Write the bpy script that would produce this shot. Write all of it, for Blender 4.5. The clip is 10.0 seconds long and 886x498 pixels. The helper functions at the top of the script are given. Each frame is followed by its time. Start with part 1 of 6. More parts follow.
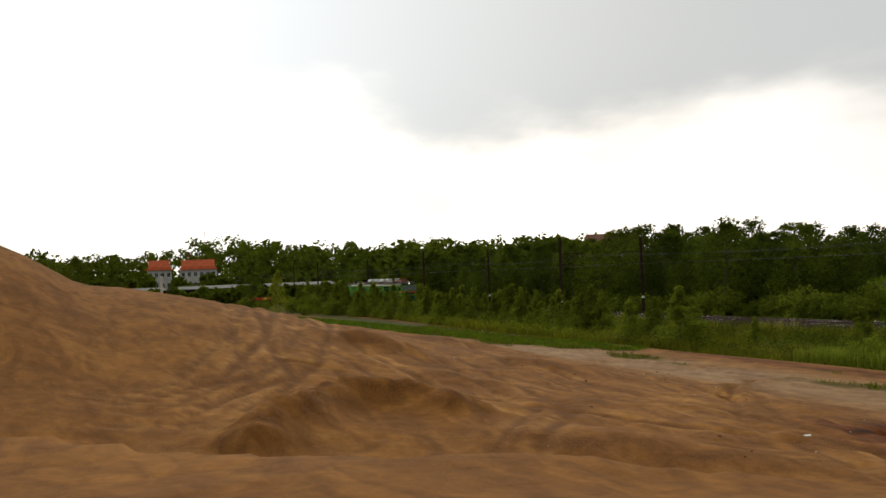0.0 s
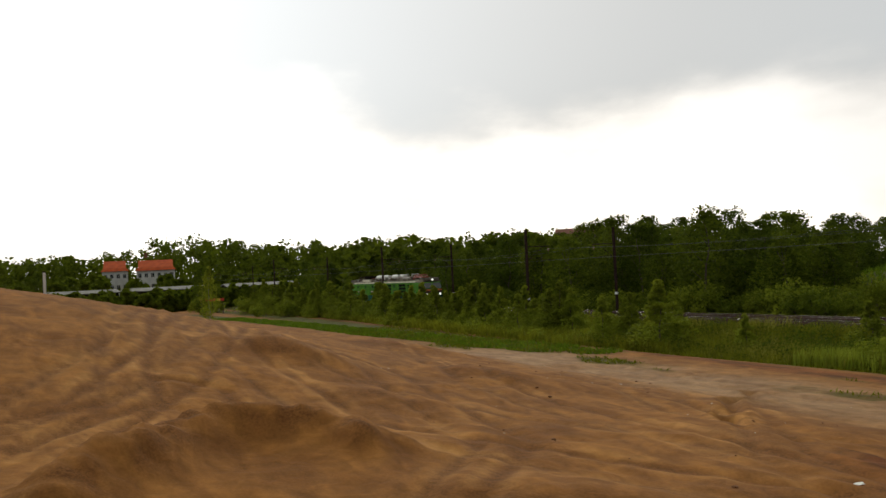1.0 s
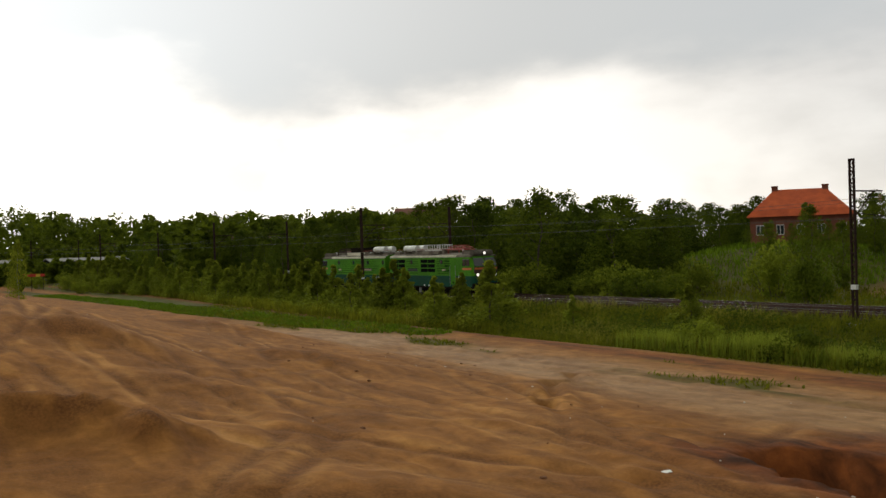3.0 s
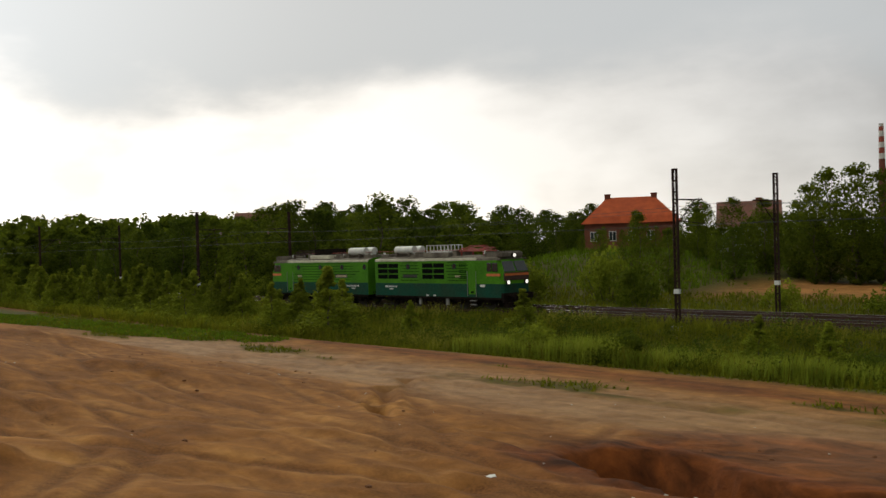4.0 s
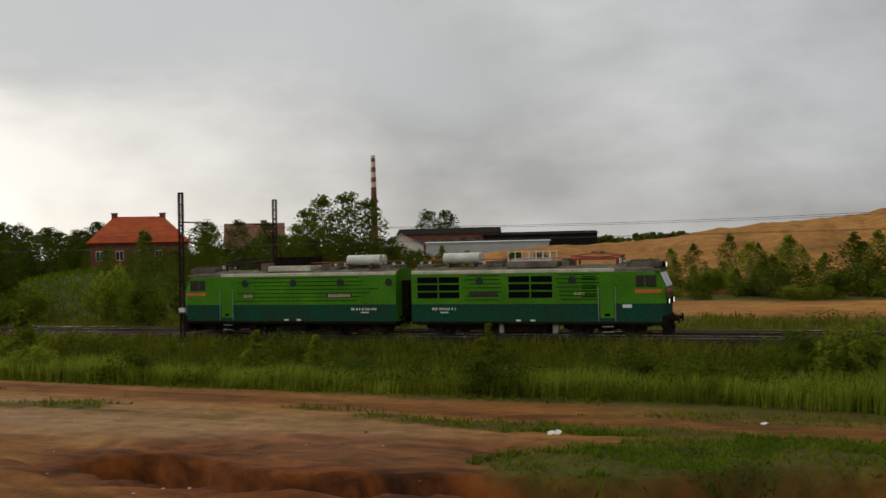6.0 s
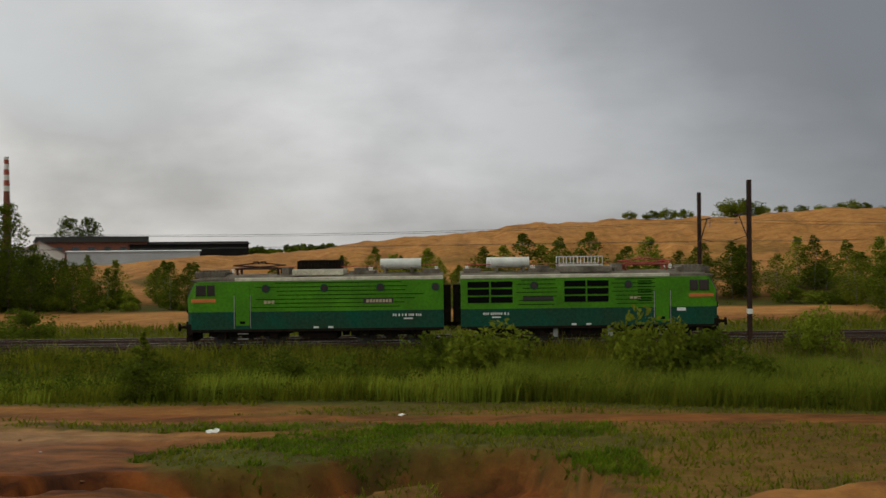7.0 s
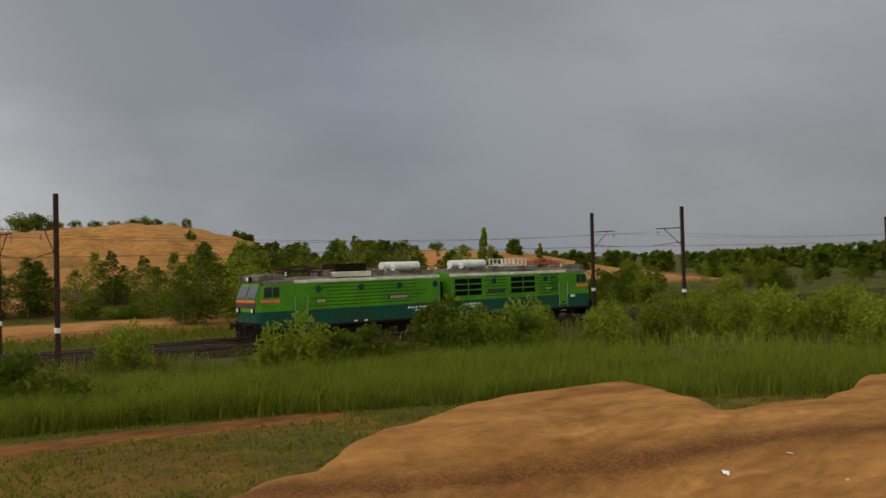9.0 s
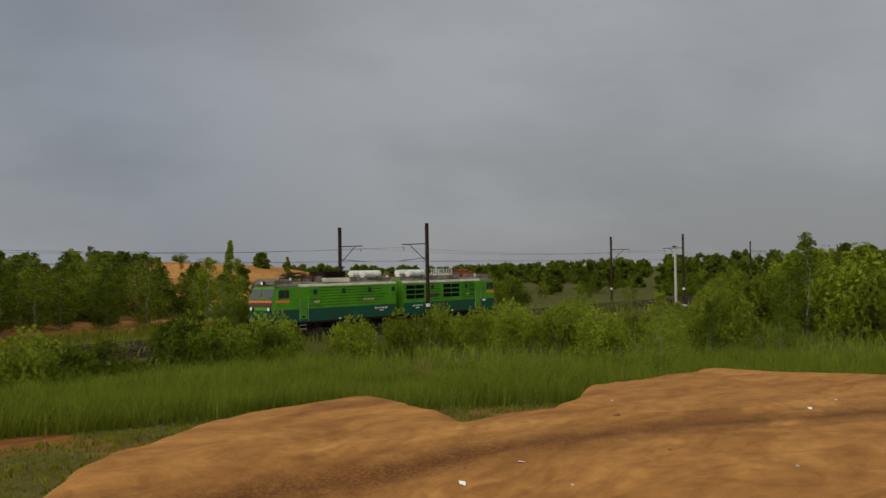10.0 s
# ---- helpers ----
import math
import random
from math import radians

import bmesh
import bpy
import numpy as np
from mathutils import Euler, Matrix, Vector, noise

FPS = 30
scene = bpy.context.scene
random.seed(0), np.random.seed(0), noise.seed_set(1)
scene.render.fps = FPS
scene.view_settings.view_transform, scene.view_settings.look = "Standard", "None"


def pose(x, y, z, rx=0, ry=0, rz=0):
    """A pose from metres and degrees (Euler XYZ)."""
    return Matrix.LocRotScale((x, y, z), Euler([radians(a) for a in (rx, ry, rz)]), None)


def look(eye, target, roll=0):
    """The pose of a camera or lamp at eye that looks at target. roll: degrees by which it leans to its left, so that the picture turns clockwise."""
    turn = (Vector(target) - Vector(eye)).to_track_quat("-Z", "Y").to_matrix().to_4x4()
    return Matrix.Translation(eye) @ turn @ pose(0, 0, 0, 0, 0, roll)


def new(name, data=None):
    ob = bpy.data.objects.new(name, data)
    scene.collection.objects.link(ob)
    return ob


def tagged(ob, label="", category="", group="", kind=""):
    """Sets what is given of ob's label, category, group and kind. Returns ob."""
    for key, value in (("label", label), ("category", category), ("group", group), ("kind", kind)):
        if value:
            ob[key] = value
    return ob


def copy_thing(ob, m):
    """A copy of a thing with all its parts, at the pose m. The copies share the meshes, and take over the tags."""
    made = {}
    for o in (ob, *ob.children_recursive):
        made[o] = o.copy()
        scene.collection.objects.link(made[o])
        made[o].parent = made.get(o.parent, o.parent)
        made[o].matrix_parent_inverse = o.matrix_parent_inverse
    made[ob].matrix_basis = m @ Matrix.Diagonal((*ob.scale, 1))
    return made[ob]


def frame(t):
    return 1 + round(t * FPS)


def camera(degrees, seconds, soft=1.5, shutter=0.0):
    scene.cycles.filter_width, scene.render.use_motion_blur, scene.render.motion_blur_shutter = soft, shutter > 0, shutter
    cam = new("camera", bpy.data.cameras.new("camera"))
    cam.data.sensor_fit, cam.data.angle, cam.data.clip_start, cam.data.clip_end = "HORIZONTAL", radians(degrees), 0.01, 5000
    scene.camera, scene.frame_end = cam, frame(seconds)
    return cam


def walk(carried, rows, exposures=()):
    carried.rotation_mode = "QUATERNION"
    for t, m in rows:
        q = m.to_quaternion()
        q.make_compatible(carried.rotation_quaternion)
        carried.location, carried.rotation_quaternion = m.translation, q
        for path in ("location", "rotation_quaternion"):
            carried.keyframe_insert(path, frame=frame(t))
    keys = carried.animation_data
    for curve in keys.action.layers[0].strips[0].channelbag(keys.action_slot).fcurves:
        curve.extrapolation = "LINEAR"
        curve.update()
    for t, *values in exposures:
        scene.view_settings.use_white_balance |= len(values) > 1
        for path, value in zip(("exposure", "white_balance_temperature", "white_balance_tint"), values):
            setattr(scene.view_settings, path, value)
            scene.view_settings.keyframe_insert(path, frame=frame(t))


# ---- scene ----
ROWS = [
    (0, 7.0, -4.5, 5.41, 91.43, 2.20, 66.9),
    (0.5, 0.45, -0.38, 5.04, 91.67, 2.78, 66.76),
    (1, -1.53, 1.07, 4.99, 91.32, 2.78, 65.32),
    (1.5, -1.36, 1.05, 5.01, 91.06, 2.29, 62.75),
    (2, -1.38, 1.15, 4.99, 90.22, 2.77, 60.81),
    (3.5, -3.0, 3.1, 4.94, 89.83, 1.46, 52.53),
    (4, -2.54, 3.12, 4.95, 89.77, 1.76, 47.48),
    (4.5, -1.81, 2.84, 4.99, 89.70, 1.97, 42.59),
    (5, -1.46, 2.70, 5.04, 89.61, 1.22, 36.20),
    (5.5, -0.48, 1.07, 5.01, 89.92, 1.20, 29.46),
    (6, -0.47, 0.60, 5.03, 90.15, 1.29, 20.03),
    (6.2, -0.1, -0.4, 5.05, 90.16, 1.20, 15.25),
    (7.3, -0.3, -2.3, 4.98, 90.44, 0.45, -5.5),
    (7.5, -0.47, -2.1, 4.98, 90.50, 0.26, -9.84),
    (8, -0.70, -1.0, 4.95, 90.67, -0.05, -19.62),
    (8.5, -1.0, -1.02, 5.03, 90.54, 0.30, -29.52),
    (9, -0.96, -1.01, 5.07, 90.55, 1.47, -38.90),
    (9.5, -0.89, -1.03, 5.10, 91.66, 0.50, -46.99),
    (10, -0.89, -1.04, 5.10, 91.05, 0.86, -53.21)
]
cam = camera(47.66, 10.0, soft=1.5, shutter=0.08)
walk(cam, [(r[0], pose(*r[1:])) for r in ROWS],
     exposures=[(0.0, -0.26), (1.5, -0.22), (3.5, -0.29), (5.0, -0.36), (6.2, -0.38), (7.5, -0.08), (9.0, 0.05), (10.0, 0.12)])

# ---- sky and light ----
world = bpy.data.worlds.new("overcast_sky")
scene.world = world
world.use_nodes = True
SUN_AZ, SUN_EL = radians(58), radians(26)      # azimuth to the left of +y
GLOW_AZ = radians(62)
sun_dir = Vector((-math.sin(SUN_AZ) * math.cos(SUN_EL), math.cos(SUN_AZ) * math.cos(SUN_EL), math.sin(SUN_EL)))


def sky_nodes():
    nt = world.node_tree
    nt.nodes.clear()
    N, L = nt.nodes.new, nt.links.new
    out, bg = N("ShaderNodeOutputWorld"), N("ShaderNodeBackground")
    sky = N("ShaderNodeTexSky")
    sky.sky_type, sky.sun_disc = "NISHITA", False
    sky.sun_elevation, sky.sun_rotation = SUN_EL, -SUN_AZ
    tc, sep = N("ShaderNodeTexCoord"), N("ShaderNodeSeparateXYZ")
    L(tc.outputs["Generated"], sep.inputs[0])
    # cloud sheet: direction projected on a flat layer
    zc = N("ShaderNodeMath"); zc.operation = "ADD"; zc.inputs[1].default_value = 0.45
    zm = N("ShaderNodeMath"); zm.operation = "MAXIMUM"; zm.inputs[1].default_value = 0.0
    L(sep.outputs["Z"], zm.inputs[0]); L(zm.outputs[0], zc.inputs[0])
    px, py, cmb = N("ShaderNodeMath"), N("ShaderNodeMath"), N("ShaderNodeCombineXYZ")
    px.operation = py.operation = "DIVIDE"
    L(sep.outputs["X"], px.inputs[0]); L(zc.outputs[0], px.inputs[1])
    L(sep.outputs["Y"], py.inputs[0]); L(zc.outputs[0], py.inputs[1])
    L(px.outputs[0], cmb.inputs["X"]); L(py.outputs[0], cmb.inputs["Y"])
    big, small = N("ShaderNodeTexNoise"), N("ShaderNodeTexNoise")
    for t, sc, d, off in ((big, 1.5, 8.0, 4.3), (small, 5.2, 7.0, 8.4)):
        mp = N("ShaderNodeMapping")
        mp.inputs["Location"].default_value = (off, off * 0.7, 0)
        if t is small:
            mp.inputs["Scale"].default_value = (0.42, 0.42, 2.3)
        L(tc.outputs["Generated"] if t is small else cmb.outputs[0], mp.inputs["Vector"]); L(mp.outputs[0], t.inputs["Vector"])
        t.inputs["Scale"].default_value, t.inputs["Detail"].default_value = sc, d
        t.inputs["Roughness"].default_value = 0.52
        t.inputs["Distortion"].default_value = 0.15
    mixn = N("ShaderNodeMath"); mixn.operation = "MULTIPLY_ADD"; mixn.inputs[1].default_value = 0.3
    L(small.outputs["Fac"], mixn.inputs[0]); L(big.outputs["Fac"], mixn.inputs[2])
    # side of the sky from which the sun shines through
    dot = N("ShaderNodeVectorMath"); dot.operation = "DOT_PRODUCT"
    dot.inputs[1].default_value = (-math.sin(GLOW_AZ), math.cos(GLOW_AZ), -0.55)
    L(tc.outputs["Generated"], dot.inputs[0])
    glow = N("ShaderNodeMapRange"); glow.interpolation_type = "LINEAR"
    glow.inputs["From Min"].default_value, glow.inputs["From Max"].default_value = -0.62, 1.0
    L(dot.outputs["Value"], glow.inputs["Value"])
    ramp = N("ShaderNodeValToRGB")
    r = ramp.color_ramp
    r.elements[0].position, r.elements[0].color = 0.0, (0.30, 0.31, 0.325, 1)
    r.elements[1].position, r.elements[1].color = 1.0, (1.9, 1.82, 1.7, 1)
    for p, c in ((0.13, (0.285, 0.295, 0.312, 1)), (0.26, (0.238, 0.258, 0.292, 1)), (0.40, (0.295, 0.310, 0.335, 1)), (0.52, (0.49, 0.50, 0.515, 1)), (0.70, (0.75, 0.745, 0.74, 1)), (0.84, (0.80, 0.785, 0.76, 1)), (0.94, (1.25, 1.2, 1.12, 1))):
        e = r.elements.new(p); e.color = c
    L(glow.outputs["Result"], ramp.inputs[0])
    cl = N("ShaderNodeMapRange")
    cl.inputs["From Min"].default_value, cl.inputs["From Max"].default_value = 0.54, 0.78
    cl.inputs["To Min"].default_value, cl.inputs["To Max"].default_value = 1.17, 0.72
    L(mixn.outputs[0], cl.inputs["Value"])
    calm = N("ShaderNodeMapRange"); calm.interpolation_type = "SMOOTHSTEP"
    calm.inputs["From Min"].default_value, calm.inputs["From Max"].default_value = 0.30, 0.62
    calm.inputs["To Min"].default_value, calm.inputs["To Max"].default_value = 0.52, 1.0
    L(glow.outputs["Result"], calm.inputs["Value"])
    mul = N("ShaderNodeMixRGB"); mul.blend_type = "MULTIPLY"
    L(calm.outputs["Result"], mul.inputs[0])
    L(ramp.outputs[0], mul.inputs[1]); L(cl.outputs["Result"], mul.inputs[2])
    # grey deck over the bright western horizon
    dk = N("ShaderNodeMath"); dk.operation = "MULTIPLY_ADD"; dk.inputs[1].default_value = 0.30
    L(mixn.outputs[0], dk.inputs[0]); L(sep.outputs["Z"], dk.inputs[2])
    deck = N("ShaderNodeMapRange"); deck.interpolation_type = "SMOOTHSTEP"
    deck.inputs["From Min"].default_value, deck.inputs["From Max"].default_value = 0.325, 0.405
    L(dk.outputs[0], deck.inputs["Value"])
    west = N("ShaderNodeMapRange"); west.interpolation_type = "SMOOTHSTEP"
    west.inputs["From Min"].default_value, west.inputs["From Max"].default_value = 0.66, 0.84
    L(glow.outputs["Result"], west.inputs["Value"])
    both = N("ShaderNodeMath"); both.operation = "MULTIPLY"
    L(deck.outputs["Result"], both.inputs[0]); L(west.outputs["Result"], both.inputs[1])
    grey = N("ShaderNodeMixRGB"); grey.inputs[2].default_value = (0.70, 0.72, 0.72, 1)
    L(both.outputs[0], grey.inputs[0]); L(mul.outputs[0], grey.inputs[1])
    mul = grey
    # lighter haze low down, and the brighter half of the sky behind
    hz = N("ShaderNodeMapRange"); hz.interpolation_type = "SMOOTHSTEP"
    hz.inputs["From Min"].default_value, hz.inputs["From Max"].default_value = 0.0, 0.22
    hz.inputs["To Min"].default_value, hz.inputs["To Max"].default_value = 0.84, 1.0
    L(sep.outputs["Z"], hz.inputs["Value"])
    back = N("ShaderNodeVectorMath"); back.operation = "DOT_PRODUCT"
    back.inputs[1].default_value = (-0.55, -0.80, 0.25)
    L(tc.outputs["Generated"], back.inputs[0])
    bk = N("ShaderNodeMapRange"); bk.interpolation_type = "SMOOTHSTEP"
    bk.inputs["From Min"].default_value, bk.inputs["From Max"].default_value = -0.05, 0.9
    bk.inputs["To Min"].default_value, bk.inputs["To Max"].default_value = 1.0, 2.5
    L(back.outputs["Value"], bk.inputs["Value"])
    hb = N("ShaderNodeMath"); hb.operation = "MULTIPLY"
    L(hz.outputs["Result"], hb.inputs[0]); L(bk.outputs["Result"], hb.inputs[1])
    # an overcast sky is brightest overhead
    zen = N("ShaderNodeMapRange"); zen.interpolation_type = "SMOOTHSTEP"
    zen.inputs["From Min"].default_value, zen.inputs["From Max"].default_value = 0.30, 0.95
    zen.inputs["To Min"].default_value, zen.inputs["To Max"].default_value = 1.0, 2.4
    L(sep.outputs["Z"], zen.inputs["Value"])
    hb0 = hb
    hb = N("ShaderNodeMath"); hb.operation = "MULTIPLY"
    L(hb0.outputs[0], hb.inputs[0]); L(zen.outputs["Result"], hb.inputs[1])
    mul0 = mul
    mul = N("ShaderNodeMixRGB"); mul.blend_type = "MULTIPLY"; mul.inputs[0].default_value = 1.0
    L(mul0.outputs[0], mul.inputs[1]); L(hb.outputs[0], mul.inputs[2])
    tint = N("ShaderNodeMapRange"); tint.interpolation_type = "SMOOTHSTEP"
    tint.inputs["From Min"].default_value, tint.inputs["From Max"].default_value = 0.30, 0.55
    L(sep.outputs["Z"], tint.inputs["Value"])
    warm = N("ShaderNodeMixRGB"); warm.blend_type = "MULTIPLY"; warm.inputs[2].default_value = (1.0, 0.985, 0.80, 1)
    L(tint.outputs["Result"], warm.inputs[0]); L(mul.outputs[0], warm.inputs[1])
    mul = warm
    mix = N("ShaderNodeMixRGB"); mix.inputs[0].default_value = 0.94
    skys = N("ShaderNodeMixRGB"); skys.blend_type = "MULTIPLY"; skys.inputs[0].default_value = 1.0
    skys.inputs[2].default_value = (0.1, 0.1, 0.1, 1)
    L(sky.outputs[0], skys.inputs[1])
    L(skys.outputs[0], mix.inputs[1]); L(mul.outputs[0], mix.inputs[2])
    L(mix.outputs[0], bg.inputs["Color"])
    bg.inputs["Strength"].default_value = 1.0
    L(bg.outputs[0], out.inputs[0])


sky_nodes()
sun = new("sun", bpy.data.lights.new("sun", "SUN"))
sun.data.energy, sun.data.angle, sun.data.color = 0.7, radians(24), (1.0, 0.93, 0.82)
sun.matrix_world = look(sun_dir * 100, (0, 0, 0))


# ---- materials ----
def material(name, colour, rough=0.8, metal=0.0, vary=0.25, scale=6.0, grain=60.0, bump=0.15, second=None, coords="Object", island=0.0, spec=0.4):
    """Two scales of variation round a base colour, with a fine bump."""
    m = bpy.data.materials.new(name)
    m.use_nodes = True
    nt = m.node_tree
    N, L = nt.nodes.new, nt.links.new
    b = nt.nodes["Principled BSDF"]
    b.inputs["Metallic"].default_value = metal
    b.inputs["Specular IOR Level"].default_value = spec
    tc = N("ShaderNodeTexCoord")
    n1, n2 = N("ShaderNodeTexNoise"), N("ShaderNodeTexNoise")
    for n, s in ((n1, scale), (n2, grain)):
        n.inputs["Scale"].default_value, n.inputs["Detail"].default_value = s, 5.0
        L(tc.outputs[coords], n.inputs["Vector"])
    ramp = N("ShaderNodeValToRGB")
    c2 = second or tuple(c * (1 - vary) for c in colour)
    ramp.color_ramp.elements[0].position, ramp.color_ramp.elements[1].position = 0.3, 0.7
    ramp.color_ramp.elements[0].color = (*c2, 1)
    ramp.color_ramp.elements[1].color = (*colour, 1)
    L(n1.outputs["Fac"], ramp.inputs[0])
    mr = N("ShaderNodeMapRange")
    mr.inputs["From Min"].default_value, mr.inputs["From Max"].default_value = 0.25, 0.75
    mr.inputs["To Min"].default_value, mr.inputs["To Max"].default_value = 1 - vary * 0.6, 1 + vary * 0.6
    L(n2.outputs["Fac"], mr.inputs["Value"])
    mul = N("ShaderNodeMixRGB"); mul.blend_type = "MULTIPLY"; mul.inputs[0].default_value = 1.0
    L(ramp.outputs[0], mul.inputs[1]); L(mr.outputs["Result"], mul.inputs[2])
    last = mul
    if island:
        geo, oi, add = N("ShaderNodeNewGeometry"), N("ShaderNodeObjectInfo"), N("ShaderNodeMath")
        add.operation = "ADD"
        L(geo.outputs["Random Per Island"], add.inputs[0]); L(oi.outputs["Random"], add.inputs[1])
        mi = N("ShaderNodeMapRange")
        mi.inputs["From Max"].default_value = 2.0
        mi.inputs["To Min"].default_value, mi.inputs["To Max"].default_value = 1 - island, 1 + island
        L(add.outputs[0], mi.inputs["Value"])
        m2 = N("ShaderNodeMixRGB"); m2.blend_type = "MULTIPLY"; m2.inputs[0].default_value = 1.0
        L(mul.outputs[0], m2.inputs[1]); L(mi.outputs["Result"], m2.inputs[2])
        last = m2
    L(last.outputs[0], b.inputs["Base Color"])
    rr = N("ShaderNodeMapRange")
    rr.inputs["To Min"].default_value, rr.inputs["To Max"].default_value = max(rough - 0.12, 0.05), min(rough + 0.12, 1)
    L(n1.outputs["Fac"], rr.inputs["Value"]); L(rr.outputs["Result"], b.inputs["Roughness"])
    if bump:
        bp = N("ShaderNodeBump"); bp.inputs["Strength"].default_value = bump
        bp.inputs["Distance"].default_value = 0.02
        L(n2.outputs["Fac"], bp.inputs["Height"]); L(bp.outputs[0], b.inputs["Normal"])
    return m


def leaf_material(name, colour, second, island=0.45):
    m = material(name, colour, 0.75, 0, 0.3, 0.9, 9.0, 0.0, second, "Object", island, 0.06)
    b = m.node_tree.nodes["Principled BSDF"]
    out = m.node_tree.nodes["Material Output"]
    tr, add = m.node_tree.nodes.new("ShaderNodeBsdfTranslucent"), m.node_tree.nodes.new("ShaderNodeMixShader")
    src = b.inputs["Base Color"].links[0].from_socket
    m.node_tree.links.new(src, tr.inputs["Color"])
    add.inputs[0].default_value = 0.48
    m.node_tree.links.new(b.outputs[0], add.inputs[1]); m.node_tree.links.new(tr.outputs[0], add.inputs[2])
    m.node_tree.links.new(add.outputs[0], out.inputs["Surface"])
    return m


M_leaf_dark = leaf_material("leaf_dark", (0.088, 0.118, 0.009), (0.034, 0.052, 0.005))
M_leaf = leaf_material("leaf_mid", (0.125, 0.155, 0.011), (0.058, 0.080, 0.006))
M_leaf_light = leaf_material("leaf_light", (0.215, 0.245, 0.020), (0.125, 0.155, 0.012))
M_reed = leaf_material("reed", (0.230, 0.265, 0.028), (0.135, 0.172, 0.015))
M_grass = leaf_material("grass", (0.185, 0.188, 0.013), (0.080, 0.092, 0.007))
M_lush = leaf_material("lush_grass", (0.150, 0.235, 0.012), (0.080, 0.130, 0.008))
M_herb = leaf_material("herbage", (0.130, 0.160, 0.011), (0.052, 0.074, 0.006))
M_dry = leaf_material("dry_stems", (0.30, 0.22, 0.10), (0.20, 0.13, 0.06))
M_seed = leaf_material("seed_grass", (0.26, 0.235, 0.035), (0.17, 0.165, 0.020))
M_bark = material("bark", (0.10, 0.075, 0.05), 0.9, 0, 0.4, 4, 30, 0.4)
M_birch = material("birch_bark", (0.30, 0.28, 0.24), 0.8, 0, 0.5, 3, 20, 0.2, (0.08, 0.07, 0.055))
M_ballast = material("ballast", (0.046, 0.026, 0.015), 0.97, 0, 0.5, 3, 14, 0.6, (0.020, 0.011, 0.007), "Object", 0.4, 0.1)
M_rail = material("rail_steel", (0.50, 0.47, 0.43), 0.22, 1.0, 0.2, 4, 40, 0.05)
M_railside = material("rail_rust", (0.075, 0.036, 0.020), 0.9, 0.0, 0.4, 5, 50, 0.2)
M_sleeper = material("sleeper_wood", (0.020, 0.013, 0.009), 0.95, 0, 0.4, 3, 40, 0.3, spec=0.03)
M_mast = material("mast_steel", (0.026, 0.018, 0.015), 0.85, 0.0, 0.5, 2.5, 30, 0.2, (0.050, 0.025, 0.018), spec=0.1)
M_mast_white = material("mast_band_paint", (0.72, 0.72, 0.68), 0.7, 0, 0.2, 5, 40, 0.1)
M_concrete = material("concrete", (0.42, 0.40, 0.36), 0.9, 0, 0.3, 2, 30, 0.3)
M_wire = material("wire", (0.05, 0.055, 0.05), 0.7, 0.0, 0.1, 3, 30, 0)
M_ins = material("insulator", (0.20, 0.09, 0.05), 0.3, 0, 0.1, 3, 30, 0)


# ---- mesh helpers ----
def mesh_object(name, verts, faces, mats, parent=None, smooth=False, index=None):
    me = bpy.data.meshes.new(name)
    me.from_pydata([tuple(v) for v in verts], [], [tuple(f) for f in faces])
    for m in (mats if isinstance(mats, (list, tuple)) else [mats]):
        me.materials.append(m)
    if index is not None:
        me.polygons.foreach_set("material_index", index)
    if smooth:
        me.polygons.foreach_set("use_smooth", [True] * len(me.polygons))
    me.update()
    ob = new(name, me)
    if parent:
        ob.parent = parent
    return ob


def part(name, bm, mat, parent=None, label="", smooth=False):
    """One bmesh as one mesh object under a thing or a part."""
    me = bpy.data.meshes.new(name)
    bm.normal_update()
    bm.to_mesh(me); bm.free()
    for m in (mat if isinstance(mat, (list, tuple)) else [mat]):
        me.materials.append(m)
    if smooth:
        me.polygons.foreach_set("use_smooth", [True] * len(me.polygons))
    ob = new(name, me)
    if parent:
        ob.parent = parent
    if label:
        ob["label"] = label
    return ob


def box(bm, x0, x1, y0, y1, z0, z1, bev=0.0):
    m = Matrix.Translation(((x0 + x1) / 2, (y0 + y1) / 2, (z0 + z1) / 2)) @ Matrix.Diagonal((x1 - x0, y1 - y0, z1 - z0, 1))
    vs = bmesh.ops.create_cube(bm, size=1.0, matrix=m)["verts"]
    if bev:
        es = list({e for v in vs for e in v.link_edges})
        bmesh.ops.bevel(bm, geom=es, offset=bev, segments=2, affect="EDGES", profile=0.6)
    return vs


def rod(bm, a, b, r0, r1=None, seg=8):
    a, b = Vector(a), Vector(b)
    d = b - a
    m = Matrix.Translation((a + b) / 2) @ d.to_track_quat("Z", "Y").to_matrix().to_4x4()
    return bmesh.ops.create_cone(bm, cap_ends=True, segments=seg, radius1=r0, radius2=r0 if r1 is None else r1, depth=d.length, matrix=m)["verts"]


def empty(name, m=None):
    ob = new(name)
    if m is not None:
        ob.matrix_basis = m
    return ob


